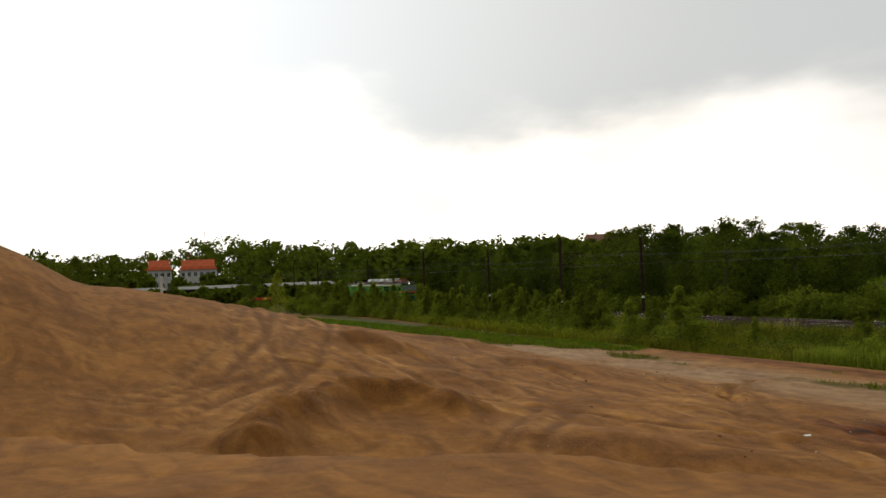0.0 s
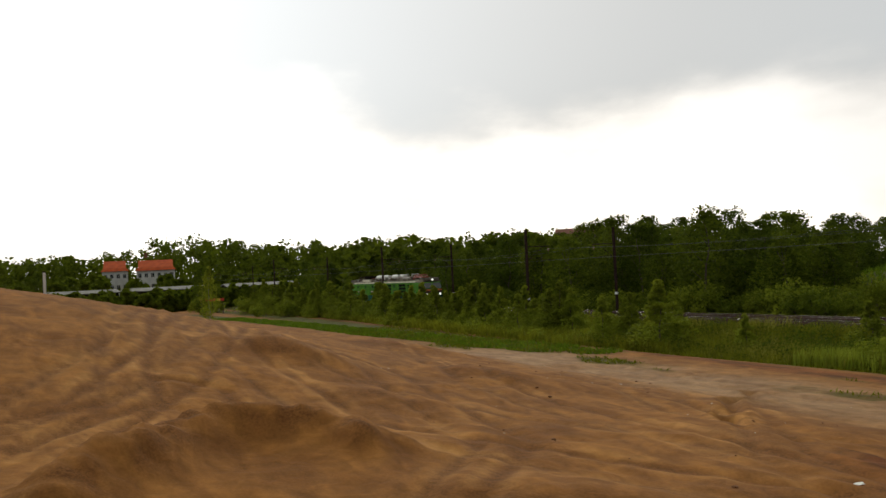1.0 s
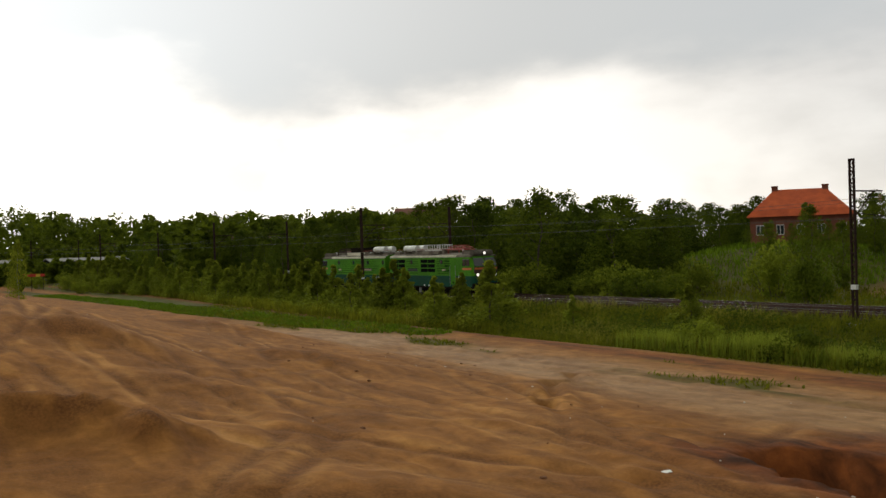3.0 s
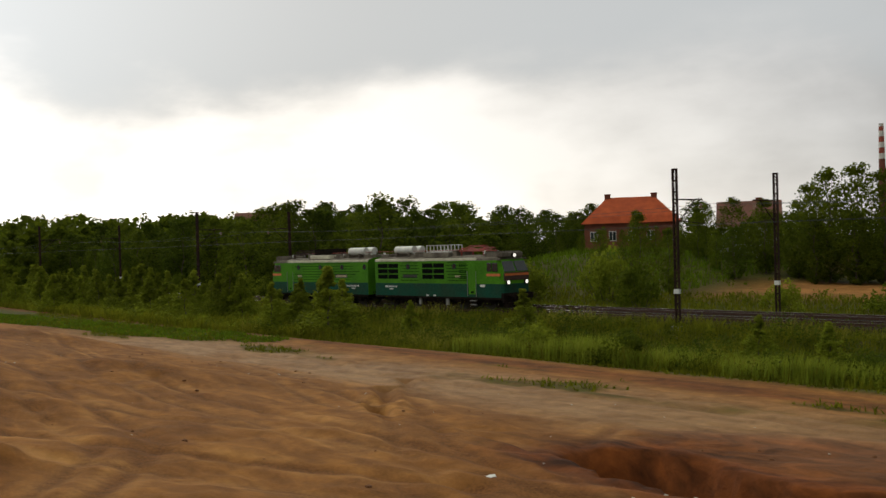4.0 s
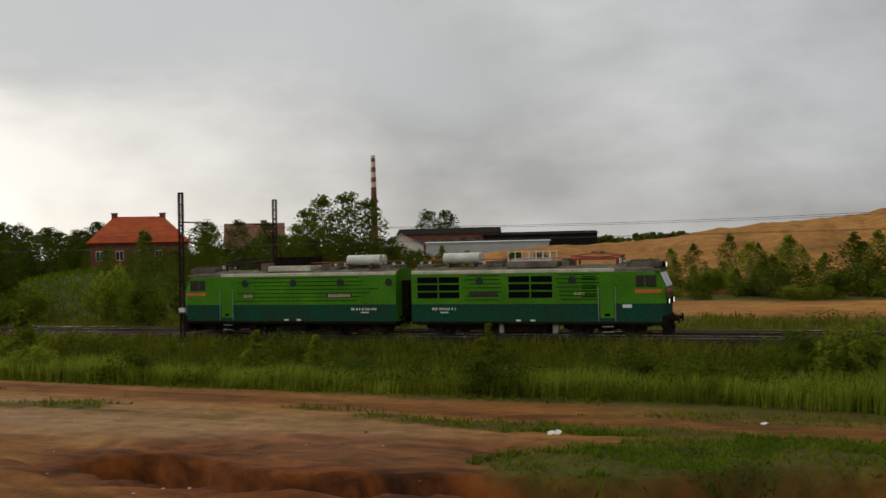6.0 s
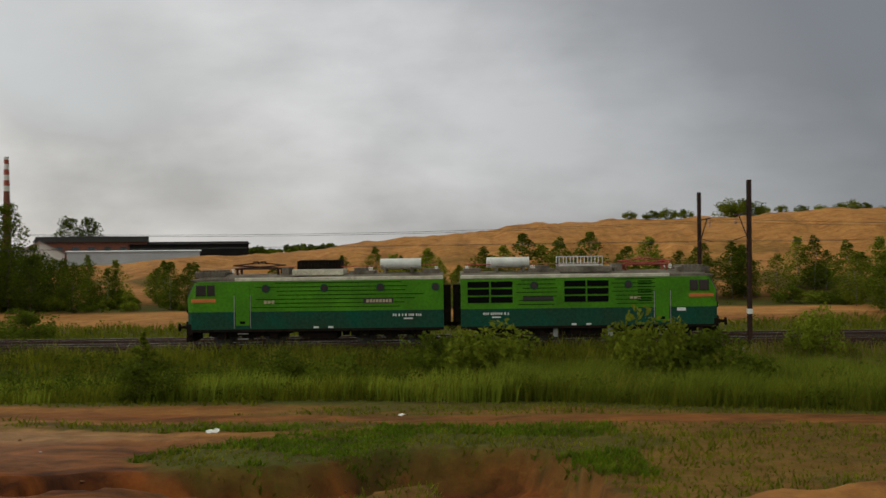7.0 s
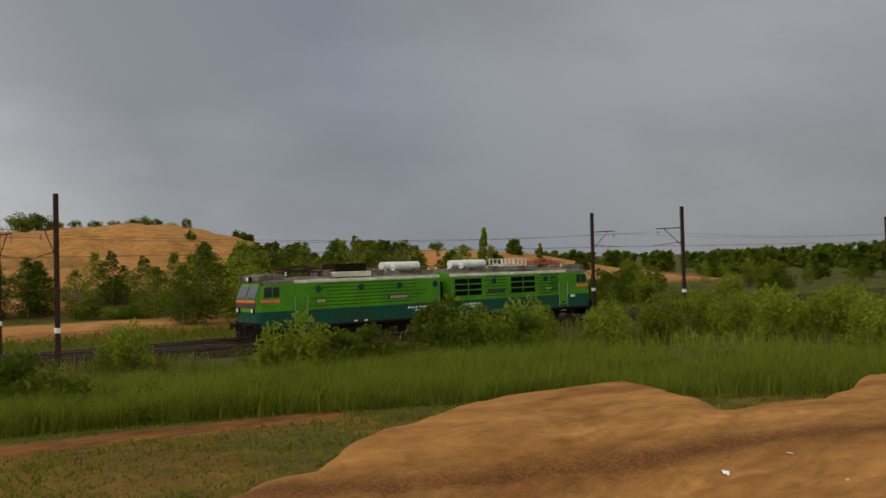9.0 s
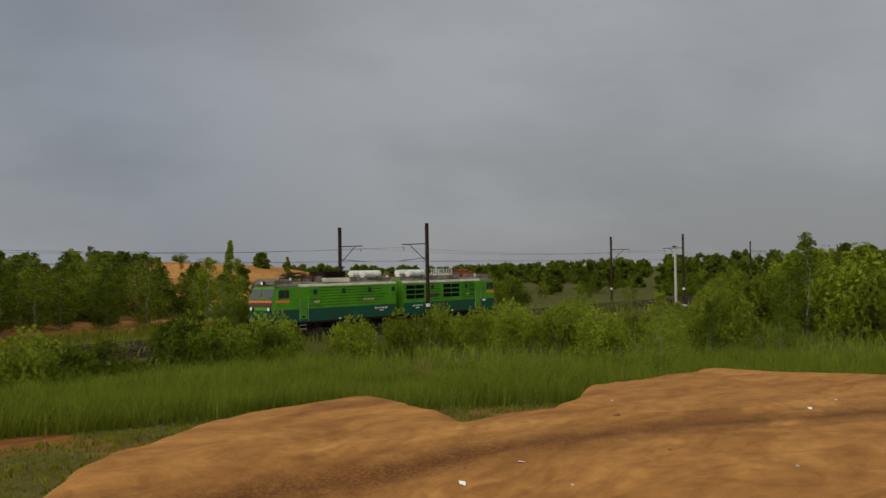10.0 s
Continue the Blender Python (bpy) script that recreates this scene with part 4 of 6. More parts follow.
    bm = bmesh.new()
    for yy in (-0.62, 0.62):
        rod(bm, (px - 1.45, yy, 4.42), (px + 1.45, yy, 4.42), 0.045, seg=6)
        for xx in (px - 1.2, px + 1.2):
            rod(bm, (xx, yy, 4.05), (xx, yy, 4.42), 0.07, seg=8)
    for xx in (px - 1.45, px, px + 1.45):
        rod(bm, (xx, -0.62, 4.42), (xx, 0.62, 4.42), 0.045, seg=6)
    put("pantograph_base", bm, mat)
    for yy in (-0.5, 0.5):
        for a, b, r in (((px - 1.0, yy, 4.46), (px + 1.5, yy * 0.8, 4.62), 0.035), ((px + 1.0, yy, 4.46), (px - 1.5, yy * 0.8, 4.62), 0.035),
                        ((px + 1.5, yy * 0.8, 4.62), (px, yy * 0.6, 4.78), 0.028), ((px - 1.5, yy * 0.8, 4.62), (px, yy * 0.6, 4.78), 0.028)):
            bm = bmesh.new()
            rod(bm, a, b, r, seg=6)
            put("pantograph_arm", bm, mat)
    for xx in (px - 0.22, px + 0.22):
        bm = bmesh.new()
        box(bm, xx - 0.05, xx + 0.05, -0.7, 0.7, 4.80, 4.86, 0.01)
        rod(bm, (xx, -0.7, 4.83), (xx, -0.98, 4.68), 0.025, seg=6)
        rod(bm, (xx, 0.7, 4.83), (xx, 0.98, 4.68), 0.025, seg=6)
        put("collector_head", bm, mat)
    # under the floor
    bm = bmesh.new()
    box(bm, END + 0.2, CAB - 0.3, -1.25, 1.25, 0.72, ZS + 0.02)
    put("underframe", bm, M_black)
    for bx in (3.6, 11.9):
        bm = bmesh.new()
        for s in (-1, 1):
            box(bm, bx - 2.3, bx + 2.3, s * 1.08 - 0.07, s * 1.08 + 0.07, 0.5, 0.82, 0.03)
            for ax in (-1.5, 1.5):
                box(bm, bx + ax - 0.28, bx + ax + 0.28, s * 1.1 - 0.16, s * 1.1 + 0.16, 0.36, 0.82, 0.04)
                for q in (-0.5, 0.5):
                    rod(bm, (bx + ax + q, s * 1.1, 0.48), (bx + ax + q, s * 1.1, 0.82), 0.11, seg=10)
            box(bm, bx - 0.3, bx + 0.3, s * 1.0 - 0.14, s * 1.0 + 0.14, 0.3, 0.75, 0.03)
        box(bm, bx - 0.4, bx + 0.4, -1.0, 1.0, 0.4, 0.75)
        put("bogie_frame", bm, M_black)
    bm = bmesh.new()
    box(bm, 6.7, 8.7, -1.2, 1.2, 0.28, 0.75, 0.06)
    box(bm, 6.2, 6.6, -1.25, -0.8, 0.35, 0.75, 0.03)
    put("battery_box", bm, M_black)
    bm = bmesh.new()
    box(bm, 5.85, 6.1, -1.33, -1.2, 0.28, 0.8)
    box(bm, 9.0, 9.3, -1.33, -1.2, 0.28, 0.8)
    put("service_box", bm, M_step)
    sec.matrix_basis = m
    return sec


def shell():
    """Closed body with rounded shoulders and a raked windscreen."""
    bm = bmesh.new()
    prof = [(-HW, ZS), (-HW, ZM), (-HW, ZE), (-HW + 0.16, ZE + 0.2), (-0.9, ZC + 0.03), (0, ZC + 0.1), (0.9, ZC + 0.03), (HW - 0.16, ZE + 0.2), (HW, ZE), (HW, ZM), (HW, ZS)]

    def xf(y, z):
        rake = max(0, z - 2.8) * 0.44
        return CAB - rake - 0.10 * (y / HW) ** 4
    a = [bm.verts.new((END, y, z)) for y, z in prof]
    mid = [bm.verts.new((13.0, y, z)) for y, z in prof]
    nose = [bm.verts.new((xf(y, z) - (0.12 if abs(y) > 1.3 else 0), y * 0.985, z)) for y, z in prof]
    for p, q in ((a, mid), (mid, nose)):
        for i in range(len(prof) - 1):
            f = bm.faces.new((p[i], q[i], q[i + 1], p[i + 1]))
            f.material_index = 1 if i in (0, 9) else (0 if i in (1, 8) else 2)
        f = bm.faces.new((p[-1], q[-1], q[0], p[0]))
        f.material_index = 1
    f = bm.faces.new(a); f.material_index = 0
    # front face as three bands: teal skirt, green middle, window band
    lo = [bm.verts.new((CAB, y, ZS)) for y in (-1.3, 1.3)]
    b1 = [bm.verts.new((CAB, y, ZM)) for y in (-1.3, 1.3)]
    b2 = [bm.verts.new((CAB, y, 2.8)) for y in (-1.3, 1.3)]
    up = [bm.verts.new((xf(0, ZE + 0.05), y, ZE + 0.05)) for y in (-1.24, 1.24)]
    for vs, mi in (((lo[0], lo[1], b1[1], b1[0]), 1), ((b1[0], b1[1], b2[1], b2[0]), 0), ((b2[0], b2[1], up[1], up[0]), 0),
                   ((nose[0], lo[0], b1[0], nose[1]), 1), ((lo[1], nose[10], nose[9], b1[1]), 1),
                   ((nose[1], b1[0], b2[0], up[0], nose[2]), 0), ((b1[1], nose[9], nose[8], up[1], b2[1]), 0),
                   ((up[0], up[1], nose[8], nose[7], nose[6], nose[5], nose[4], nose[3], nose[2]), 2), ((lo[0], nose[0], nose[10], lo[1]), 1)):
        f = bm.faces.new(vs); f.material_index = mi
    bmesh.ops.recalc_face_normals(bm, faces=bm.faces)
    return bm


def wheelset(x, parent):
    bm = bmesh.new()
    rod(bm, (0, -1.05, 0), (0, 1.05, 0), 0.09, seg=10)
    for s in (-1, 1):
        rod(bm, (0, s * 0.69, 0), (0, s * 0.82, 0), 0.62, seg=28)
        rod(bm, (0, s * 0.66, 0), (0, s * 0.69, 0), 0.65, seg=28)
        for k in range(10):
            c, sn = math.cos(k * math.pi / 5), math.sin(k * math.pi / 5)
            rod(bm, (0.15 * c, s * 0.84, 0.15 * sn), (0.5 * c, s * 0.84, 0.5 * sn), 0.04, seg=6)
    w = part("wheelset", bm, M_wheel, parent)
    w.location = (x, 0, 0.62)
    return w


locomotive = empty("electric_locomotive", pose(-160, TRACKS[0], 0))
tagged(locomotive, "two-section green and teal electric locomotive running on the track", "locomotive")
lead = section_body(Matrix.Identity(4), True)
rear = section_body(pose(0, 0, 0, 0, 0, 180), False)
lead.parent = rear.parent = locomotive
bm = bmesh.new()
box(bm, -0.5, 0.5, -0.16, 0.16, 0.92, 1.14, 0.03)
part("inner_coupler", bm, M_black, locomotive)
bm = bmesh.new()
for yy in (-1.0, -0.8, 0.8, 1.0):
    rod(bm, (-0.5, yy, 1.2), (0, yy, 0.75), 0.03, seg=6)
    rod(bm, (0, yy, 0.75), (0.5, yy, 1.2), 0.03, seg=6)
part("jumper_cable", bm, M_black, locomotive)
WHEELS = [wheelset(sg * (b + a), locomotive) for sg in (1, -1) for b in (3.6, 11.9) for a in (-1.5, 1.5)]
LOCO_ROWS = [(0, -152.6), (1, -127.4), (2, -102.4), (3.5, -65.6), (4.5, -42), (5.5, -19.2), (6.2, -3.2), (7.4, 24.6), (8, 38), (9, 60.4), (10, 84)]


def motions():
    rows = [(t, pose(s - CAB, TRACKS[0], 0)) for t, s in LOCO_ROWS]
    walk(locomotive, rows)
    ts, ss = [r[0] for r in LOCO_ROWS], [r[1] for r in LOCO_ROWS]
    for w in WHEELS:
        turn = []
        for k in range(0, 301):
            s = float(np.interp(k / 30, ts, ss)) - ss[0]
            turn.append((k / 30, pose(w.location.x, 0, 0.62, 0, math.degrees(s / 0.62), 0)))
        walk(w, turn)


# ---- plants ----
def leaves(centres, radii, n, size, rng, flat=0.6):
    """n small leaf cards round the clump centres, as arrays of vertices and faces."""
    k = rng.integers(0, len(centres), n)
    d = rng.normal(size=(n, 3))
    d /= np.linalg.norm(d, axis=1)[:, None]
    rad = radii[k] * rng.uniform(0.35, 1.0, n) ** 0.6
    c = centres[k] + d * rad[:, None] * np.array([1, 1, 0.8])
    u = rng.normal(size=(n, 3)); u[:, 2] *= flat
    u /= np.linalg.norm(u, axis=1)[:, None]
    v = np.cross(u, d + rng.normal(size=(n, 3)) * 0.6)
    v /= np.linalg.norm(v, axis=1)[:, None] + 1e-9
    s = (size * rng.uniform(0.6, 1.3, n))[:, None]
    V = np.stack([c - u * s, c + v * s * 0.55, c + u * s, c - v * s * 0.55], 1).reshape(-1, 3)
    F = np.arange(n * 4).reshape(-1, 4)
    return V, F


def build_tree(name, H, R, seed, leaf, bark, kind="round", n=1500, size=0.22, label="", category="tree", group="", base=0.18, clumps=26):
    """A tapered trunk with limbs under a crown of leaf clumps."""
    rng = np.random.default_rng(seed)
    t = empty(name)
    tagged(t, label, category, group)
    bm = bmesh.new()
    pts = [Vector((0, 0, -0.6))]
    for k in range(1, 7):
        pts.append(Vector((rng.normal() * 0.03 * H * k / 6, rng.normal() * 0.03 * H * k / 6, H * 0.92 * k / 6)))
    r0 = max((0.009 if kind == "birch" else 0.013) * H, 0.03)
    rings = [[bm.verts.new(p + Vector((math.cos(q * math.tau / 7), math.sin(q * math.tau / 7), 0)) * r0 * (1 - k / 7)) for q in range(7)] for k, p in enumerate(pts)]
    for a, b in zip(rings, rings[1:]):
        for q in range(7):
            bm.faces.new((a[q], a[(q + 1) % 7], b[(q + 1) % 7], b[q]))
    bm.faces.new(rings[-1])
    C, Rr = [], []
    for k in range(clumps):
        f = base + (1 - base) * ((k + 0.5) / clumps)
        if kind == "round":
            w = R * math.sqrt(max(0.05, 1 - ((f - 0.55) / 0.52) ** 2))
        elif kind == "cone":
            w = R * (1.06 - f) * 1.25
        elif kind == "birch":
            w = R * math.sin(math.pi * min(1, max(0.08, (1.03 - f) * 0.9))) ** 0.7
        else:
            w = R * (1 - 0.45 * f)
        ang = rng.uniform(0, 2 * math.pi)
        rr = w * math.sqrt(rng.uniform(0.05, 1.0)) * (0.85 - 1.25 * max(0.0, f - 0.6))
        c = np.array([math.cos(ang) * rr, math.sin(ang) * rr, f * H * rng.uniform(0.93, 1.0)])
        C.append(c); Rr.append(max(0.12 * R, w * (rng.uniform(0.3, 0.5) if kind == "birch" else rng.uniform(0.2, 0.44))))
        if kind != "cone" and k % max(2, clumps // 6) == 0:
            q = pts[min(5, max(1, int(f * 5)))]
            rod(bm, q, Vector(c), r0 * 0.30, r0 * 0.08, 5)
    part("trunk", bm, bark, t)
    V, F = leaves(np.array(C), np.array(Rr), n, size, rng)
    mesh_object("crown", V, F, leaf, t)
    return t


def build_bush(name, H, R, seed, leaf, n=900, size=0.13, label="", group="", lumps=16):
    rng = np.random.default_rng(seed)
    t = empty(name)
    tagged(t, label, "bush", group)
    bm = bmesh.new()
    C, Rr = [], []
    for k in range(lumps):
        ang, rr = rng.uniform(0, 2 * math.pi), R * math.sqrt(rng.uniform(0, 1)) * 0.8
        z = H * rng.uniform(0.15, 0.85) * (1 - 0.45 * (rr / R) ** 2)
        C.append((math.cos(ang) * rr, math.sin(ang) * rr, z)); Rr.append(R * rng.uniform(0.22, 0.42))
        if k % 2 == 0:
            rod(bm, (0.1 * math.cos(ang), 0.1 * math.sin(ang), -0.5), C[-1], 0.03, 0.01, 5)
    part("stem", bm, M_bark, t)
    V, F = leaves(np.array(C), np.array(Rr), n, size, rng)
    mesh_object("foliage", V, F, leaf, t)
    return t


class Stand:
    """Sets copies of a few grown kinds about the place; the first one placed is the grown one itself."""

    def __init__(self, protos):
        self.protos, self.used, self.k = protos, set(), 0

    def put(self, x, y, scale=1.0, which=None, tall=None, sink=0.0):
        i = self.k % len(self.protos) if which is None else which
        self.k += 1
        p = self.protos[i]
        z = ground_z(x, y) - sink
        m = pose(x, y, z, 0, 0, random.uniform(0, 360)) @ Matrix.Diagonal((scale, scale, tall or scale, 1))
        if i not in self.used:
            self.used.add(i)
            p.matrix_basis = m
            return p
        return copy_thing(p, m @ Matrix.Diagonal((1 / p.scale.x, 1 / p.scale.y, 1 / p.scale.z, 1)))


TREES = Stand([build_tree("broadleaf_tree", 9, 3.0, s, lf, M_bark, "round", 3700, 0.15, lab, "tree", "broadleaf trees", 0.03, 105) for s, lf, lab in
               ((1, M_leaf_dark, "dense dark green broadleaf tree behind the railway"), (2, M_leaf, "mid green leafy tree in the wood edge"),
                (3, M_leaf, "green wide-crowned tree in the wood edge"), (4, M_leaf_dark, "shaggy dark green tree behind the railway"))])
BIRCHES = Stand([build_tree("birch_tree", 8, 2.2, s, lf, M_birch, "birch", 2500, 0.135, lab, "tree", "birch trees", 0.05, 80) for s, lf, lab in
                 ((11, M_leaf, "slender young birch with light green leaves"), (12, M_leaf_light, "yellowish green young birch tree"),
                  (13, M_leaf, "slim upright birch tree with thin crown"))])
SAPLINGS = Stand([build_tree("young_willow", 4, 1.5, s, lf, M_bark, "cone", 3200, 0.10, lab, "tree", "young bushy trees", 0.02, 70) for s, lf, lab in
                  ((21, M_leaf_light, "young bushy tree with pointed top in the grass"), (22, M_leaf_light, "bushy green sapling in the tall grass"), (23, M_leaf_light, "pale green bushy sapling in the tall grass"))])
BUSHES = Stand([build_bush("bush", 2.2, 1.9, s, lf, 2400, 0.105, lab, "bushes", 26) for s, lf, lab in
                ((31, M_leaf_light, "rounded light green willow bush beside the railway"), (32, M_leaf, "mid green spreading bush beside the railway"),
                 (33, M_leaf_light, "pale yellow-green bush in the scrub"))])

rng = np.random.default_rng(7)
random.seed(7)


def az_xy(az, y):
    return -y * math.tan(radians(az)), y


# wood on the rise behind the line
for k in range(135):
    az = 43.8 + 29.4 * ((k * 0.618034) % 1.0)
    y = rng.uniform(70, 96)
    x = -y * math.tan(radians(az))
    top = np.interp(az, [38, 41, 43.3, 46.8, 49.2, 53.7, 56, 58, 63, 70, 79], [1.0, 1.5, 2.6, 2.8, 3.85, 3.6, 3.1, 2.6, 2.1, 1.7, 1.4])
    h = 5 + math.hypot(x, y) * math.tan(radians(top)) - ground_z(x, y)
    h = min(h, 13.5) * rng.uniform(0.62, 1.04)
    w = h / 10.0 * rng.uniform(0.9, 1.2)
    TREES.put(x, y, w, None, h / 10.0)
for k in range(70):
    az = 43.8 + 28.7 * ((k * 0.618034) % 1.0)
    y = rng.uniform(67.5, 72)
    BUSHES.put(-y * math.tan(radians(az)), y, rng.uniform(0.9, 1.7), int(rng.integers(0, 2)))

# row of bushy saplings along the near side of the line
for x, y, top in ((-61.8, 46, 3.1), (-45.8, 49.5, 1.6), (-80.5, 49, 3.2), (-88.8, 50, 2.8), (-97.8, 50.8, 2.5), (-72, 48.5, 1.4), (-104, 52, 3.4), (-111, 50, 2.9),
                  (-119, 52, 3.3), (-127, 50, 3.3), (-135, 52, 3.4), (-146, 52, 3.5), (-153, 51, 3.8), (-163, 52, 4.0), (-172, 51, 4.3), (-185, 52, 4.3), (-198, 52, 4.5),
                  (-84, 46.5, 2.2), (-93, 47.5, 2.3), (-101, 48, 2.2), (-115, 48, 2.4), (-130, 48, 2.7), (-141, 48, 2.6), (-158, 48, 3), (-55, 48, 0.9), (-67, 47, 1.2), (-28, 47, 0.8), (-24, 46, 0.7), (-16.4, 51, 0.9)):
    h = top - ground_z(x, y)
    SAPLINGS.put(x, y, h / 4 * rng.uniform(1.2, 1.5) + 0.05, None, h / 3.5)
for k in range(62):
    x = -66 - 2.25 * k + rng.uniform(-1.5, 1.5)
    y = rng.uniform(45.5, 51.5) + 0.012 * (-66 - x)
    h = (2.6 + 0.012 * (-66 - x)) * rng.uniform(0.6, 1.15) + 0.8
    SAPLINGS.put(x, y, h / 4 * rng.uniform(1.1, 1.5), None, h / 3.6)

for x, y, w in ((-205, 44, 1.0), (-198, 48, 1.3), (-186, 46, 1.1), (-214, 42, 1.2), (-176, 46, 1.4), (-226, 46, 1.4), (-238, 41, 1.2), (-168, 43, 0.9), (-250, 47, 1.6), (-160, 46, 1.2)):
    BUSHES.put(x, y, w, 0, w * 1.1)

# bushes between the reeds and the line
for x, y, top, kind, wide in ((-1.2, 50.5, 0.7, 1, 0.8), (1.9, 48.8, 1.0, 0, 1.3), (9.1, 44, 1.7, 0, 1.1), (11.9, 43, 1.3, 1, 1.15), (19.7, 52.2, 1.5, 0, 0.8), (26.6, 46, 1.6, 0, 1.1),
                              (29.5, 48, 1.2, 1, 1.1), (33.1, 48, 1.0, 1, 1.0), (37, 45.5, 3.4, 1, 1.25), (39.4, 47.5, 2.7, 0, 1.2), (41.5, 44.5, 1.8, 1, 1.1), (45.5, 48.4, 1.4, 0, 1.1), (48, 50, 1.8, 0, 0.9),
                              (65.8, 48.9, 1.5, 2, 1.0), (62, 43, 1.5, 2, 1.0), (60.2, 38, 1.7, 0, 1.0), (60, 34, 2.0, 2, 1.1), (57, 29.5, 1.9, 0, 1.0), (70, 45, 1.9, 0, 1.2), (73, 41, 2.0, 2, 1.2), (67, 38, 1.8, 0, 1.1),
                              (1.5, 51, 0.5, 1, 1.0), (-13, 41.5, 0.4, 1, 0.8), (-5, 43.5, 0.3, 1, 0.9), (-33, 43, 0.2, 1, 0.8), (-40, 44, 0.1, 0, 0.8), (-8.5, 47, 0.1, 1, 1.0), (53, 47.5, 1.2, 2, 0.9), (57, 46, 1.3, 0, 0.9),
                              (-40.3, 71.5, 1.0, 0, 0.8), (-31.6, 71.2, 1.2, 1, 1.2), (-52.5, 70.6, 3.0, 1, 1.0), (-80.5, 74, 4.0, 0, 1.4), (-86.8, 73, 3.4, 1, 1.3), (-61, 77, 3.8, 0, 1.3), (-70, 76, 2.5, 0, 1.2)):
    h = top - ground_z(x, y)
    BUSHES.put(x, y, wide * 1.12, kind, (h + (0.3 if top < 1.75 else -0.6 if top > 2.5 and x > 0 else 0.0)) / 1.95)

# scrub on the far bank to the east and on the near side past the reeds
for k in range(90):
    x = rng.uniform(62, 260)
    y = 67.5 + rng.uniform(0, 1) ** 1.4 * 90
    el = np.interp(math.degrees(math.atan2(x, y)), [25, 34, 45, 55, 64, 72, 80], [1.2, 0.7, 0.0, -0.2, 0.1, 0.6, 0.8])
    h = min(max(5 + math.hypot(x, y) * math.tan(radians(el - 0.9 * rng.uniform(0, 1))) - ground_z(x, y), 2.0), 9)
    if k % 3 == 0:
        BIRCHES.put(x, y, h / 8 * 1.15, None, h / 8.7)
    else:
        BUSHES.put(x, y, h / 2.5 * 0.62, k % 3 - (k % 2), h / 2.5)
for k in range(75):
    x = rng.uniform(66, 150)
    y = rng.uniform(2, 50) * (1 if x > 76 else 0.55) + (0 if x > 76 else 14)
    az = math.degrees(math.atan2(x, y))
    el = np.interp(az, [52, 60, 66, 70, 74, 80, 90], [-3.2, -3.0, -2.0, 0.3, 1.5, 1.5, 1.4])
    h = min(max(5 + math.hypot(x, y) * math.tan(radians(el - 1.6 * rng.uniform(0, 1))) - ground_z(x, y), 1.5), 10)
    if k % 2 == 0:
        BIRCHES.put(x, y, h / 8 * 1.2, None, h / 8.7)
    else:
        BUSHES.put(x, y, h / 2.5 * 0.66, (0, 2, 1)[k % 3], h / 2.5)
for x, y, top in ((86.5, 25.5, 8.4), (88, 22.5, 7.6), (84.5, 20.5, 7.4), (87, 18, 7.0), (92, 16, 7.6), (90, 12.5, 7.2), (95, 20, 8), (89.5, 28, 5.8), (56, 25, 3.9), (57.3, 22.4, 3.2), (58.4, 20, 1.9), (61, 26, 3.0), (63, 20, 2.8)):
    h = top - ground_z(x, y)
    BIRCHES.put(x, y, h / 8 * 1.1, None, h / 8.7)

# birches and scrub before the sand hills
for x, y, top in ((8, 105, 8.3), (10, 106, 7.0), (11.8, 105, 7.6), (15, 105, 8.4), (6, 107, 6.8), (-2.6, 105, 5.7), (1, 106, 4.6), (21.5, 106, 7.6), (18.5, 107, 5.5), (25, 107, 6.0), (4, 104, 4.0), (28, 107, 5.2), (32, 107, 6.0), (36, 108, 5.4),
                  (38.6, 87, 4.2), (40, 85, 7.7), (42.5, 82, 8.0), (45, 88, 7.4), (48, 92, 7.6), (51, 96, 7.9), (54, 90, 6.6), (57, 98, 7.6), (62, 106, 7.4), (64.4, 101, 8.2), (66, 108, 7.0), (69.5, 108, 8.5), (73, 104, 6.8), (75, 92, 6.3),
                  (44, 96, 6.8), (59, 86, 5.5), (79, 112, 7.2), (82, 127, 9.2), (98, 132, 6.3), (88, 110, 5.5), (-8, 108, 3.6), (-14, 110, 4.2), (-20, 112, 4.6), (-10, 120, 3.2), (-28, 108, 5.2), (-33, 111, 4.6), (-38, 112, 5.6), (-43, 110, 5.0)):
    h = top - ground_z(x, y)
    BIRCHES.put(x, y, max(h, 2) / 8 * 1.2, None, max(h, 2) / 8.7)
for k in range(46):
    x = 38 + 42 * ((k * 0.618034) % 1.0)
    y = rng.uniform(82, 112)
    h = rng.uniform(6.0, 8.8) * (0.8 if x < 44 else 1)
    BIRCHES.put(x, y, h / 8 * 1.15, None, h / 8.7)
for k in range(30):
    x, y = rng.uniform(-9, 34), rng.uniform(102, 111)
    h = rng.uniform(3.0, 6.8)
    BIRCHES.put(x, y, h / 8 * 1.3, None, h / 8.7)
g2 = np.random.default_rng(17)
for k in range(34):
    x, y = g2.uniform(-46, 10), g2.uniform(98, 116)
    s = g2.uniform(0.4, 0.85)
    BUSHES.put(x, y, s, int(g2.integers(0, 2)), s * g2.uniform(0.7, 1.2))
for k in range(26):
    x, y = g2.uniform(-50, 6), g2.uniform(100, 118)
    h = g2.uniform(2.4, 5.2)
    BIRCHES.put(x, y, h / 8 * 1.2, None, h / 8)
h = 9.5 - ground_z(94.7, 108)
SAPLINGS.put(94.7, 108, h / 4 * 0.7, 0, h / 4)
SAPLINGS.put(104, 106, 1.25, 1, 1.75)
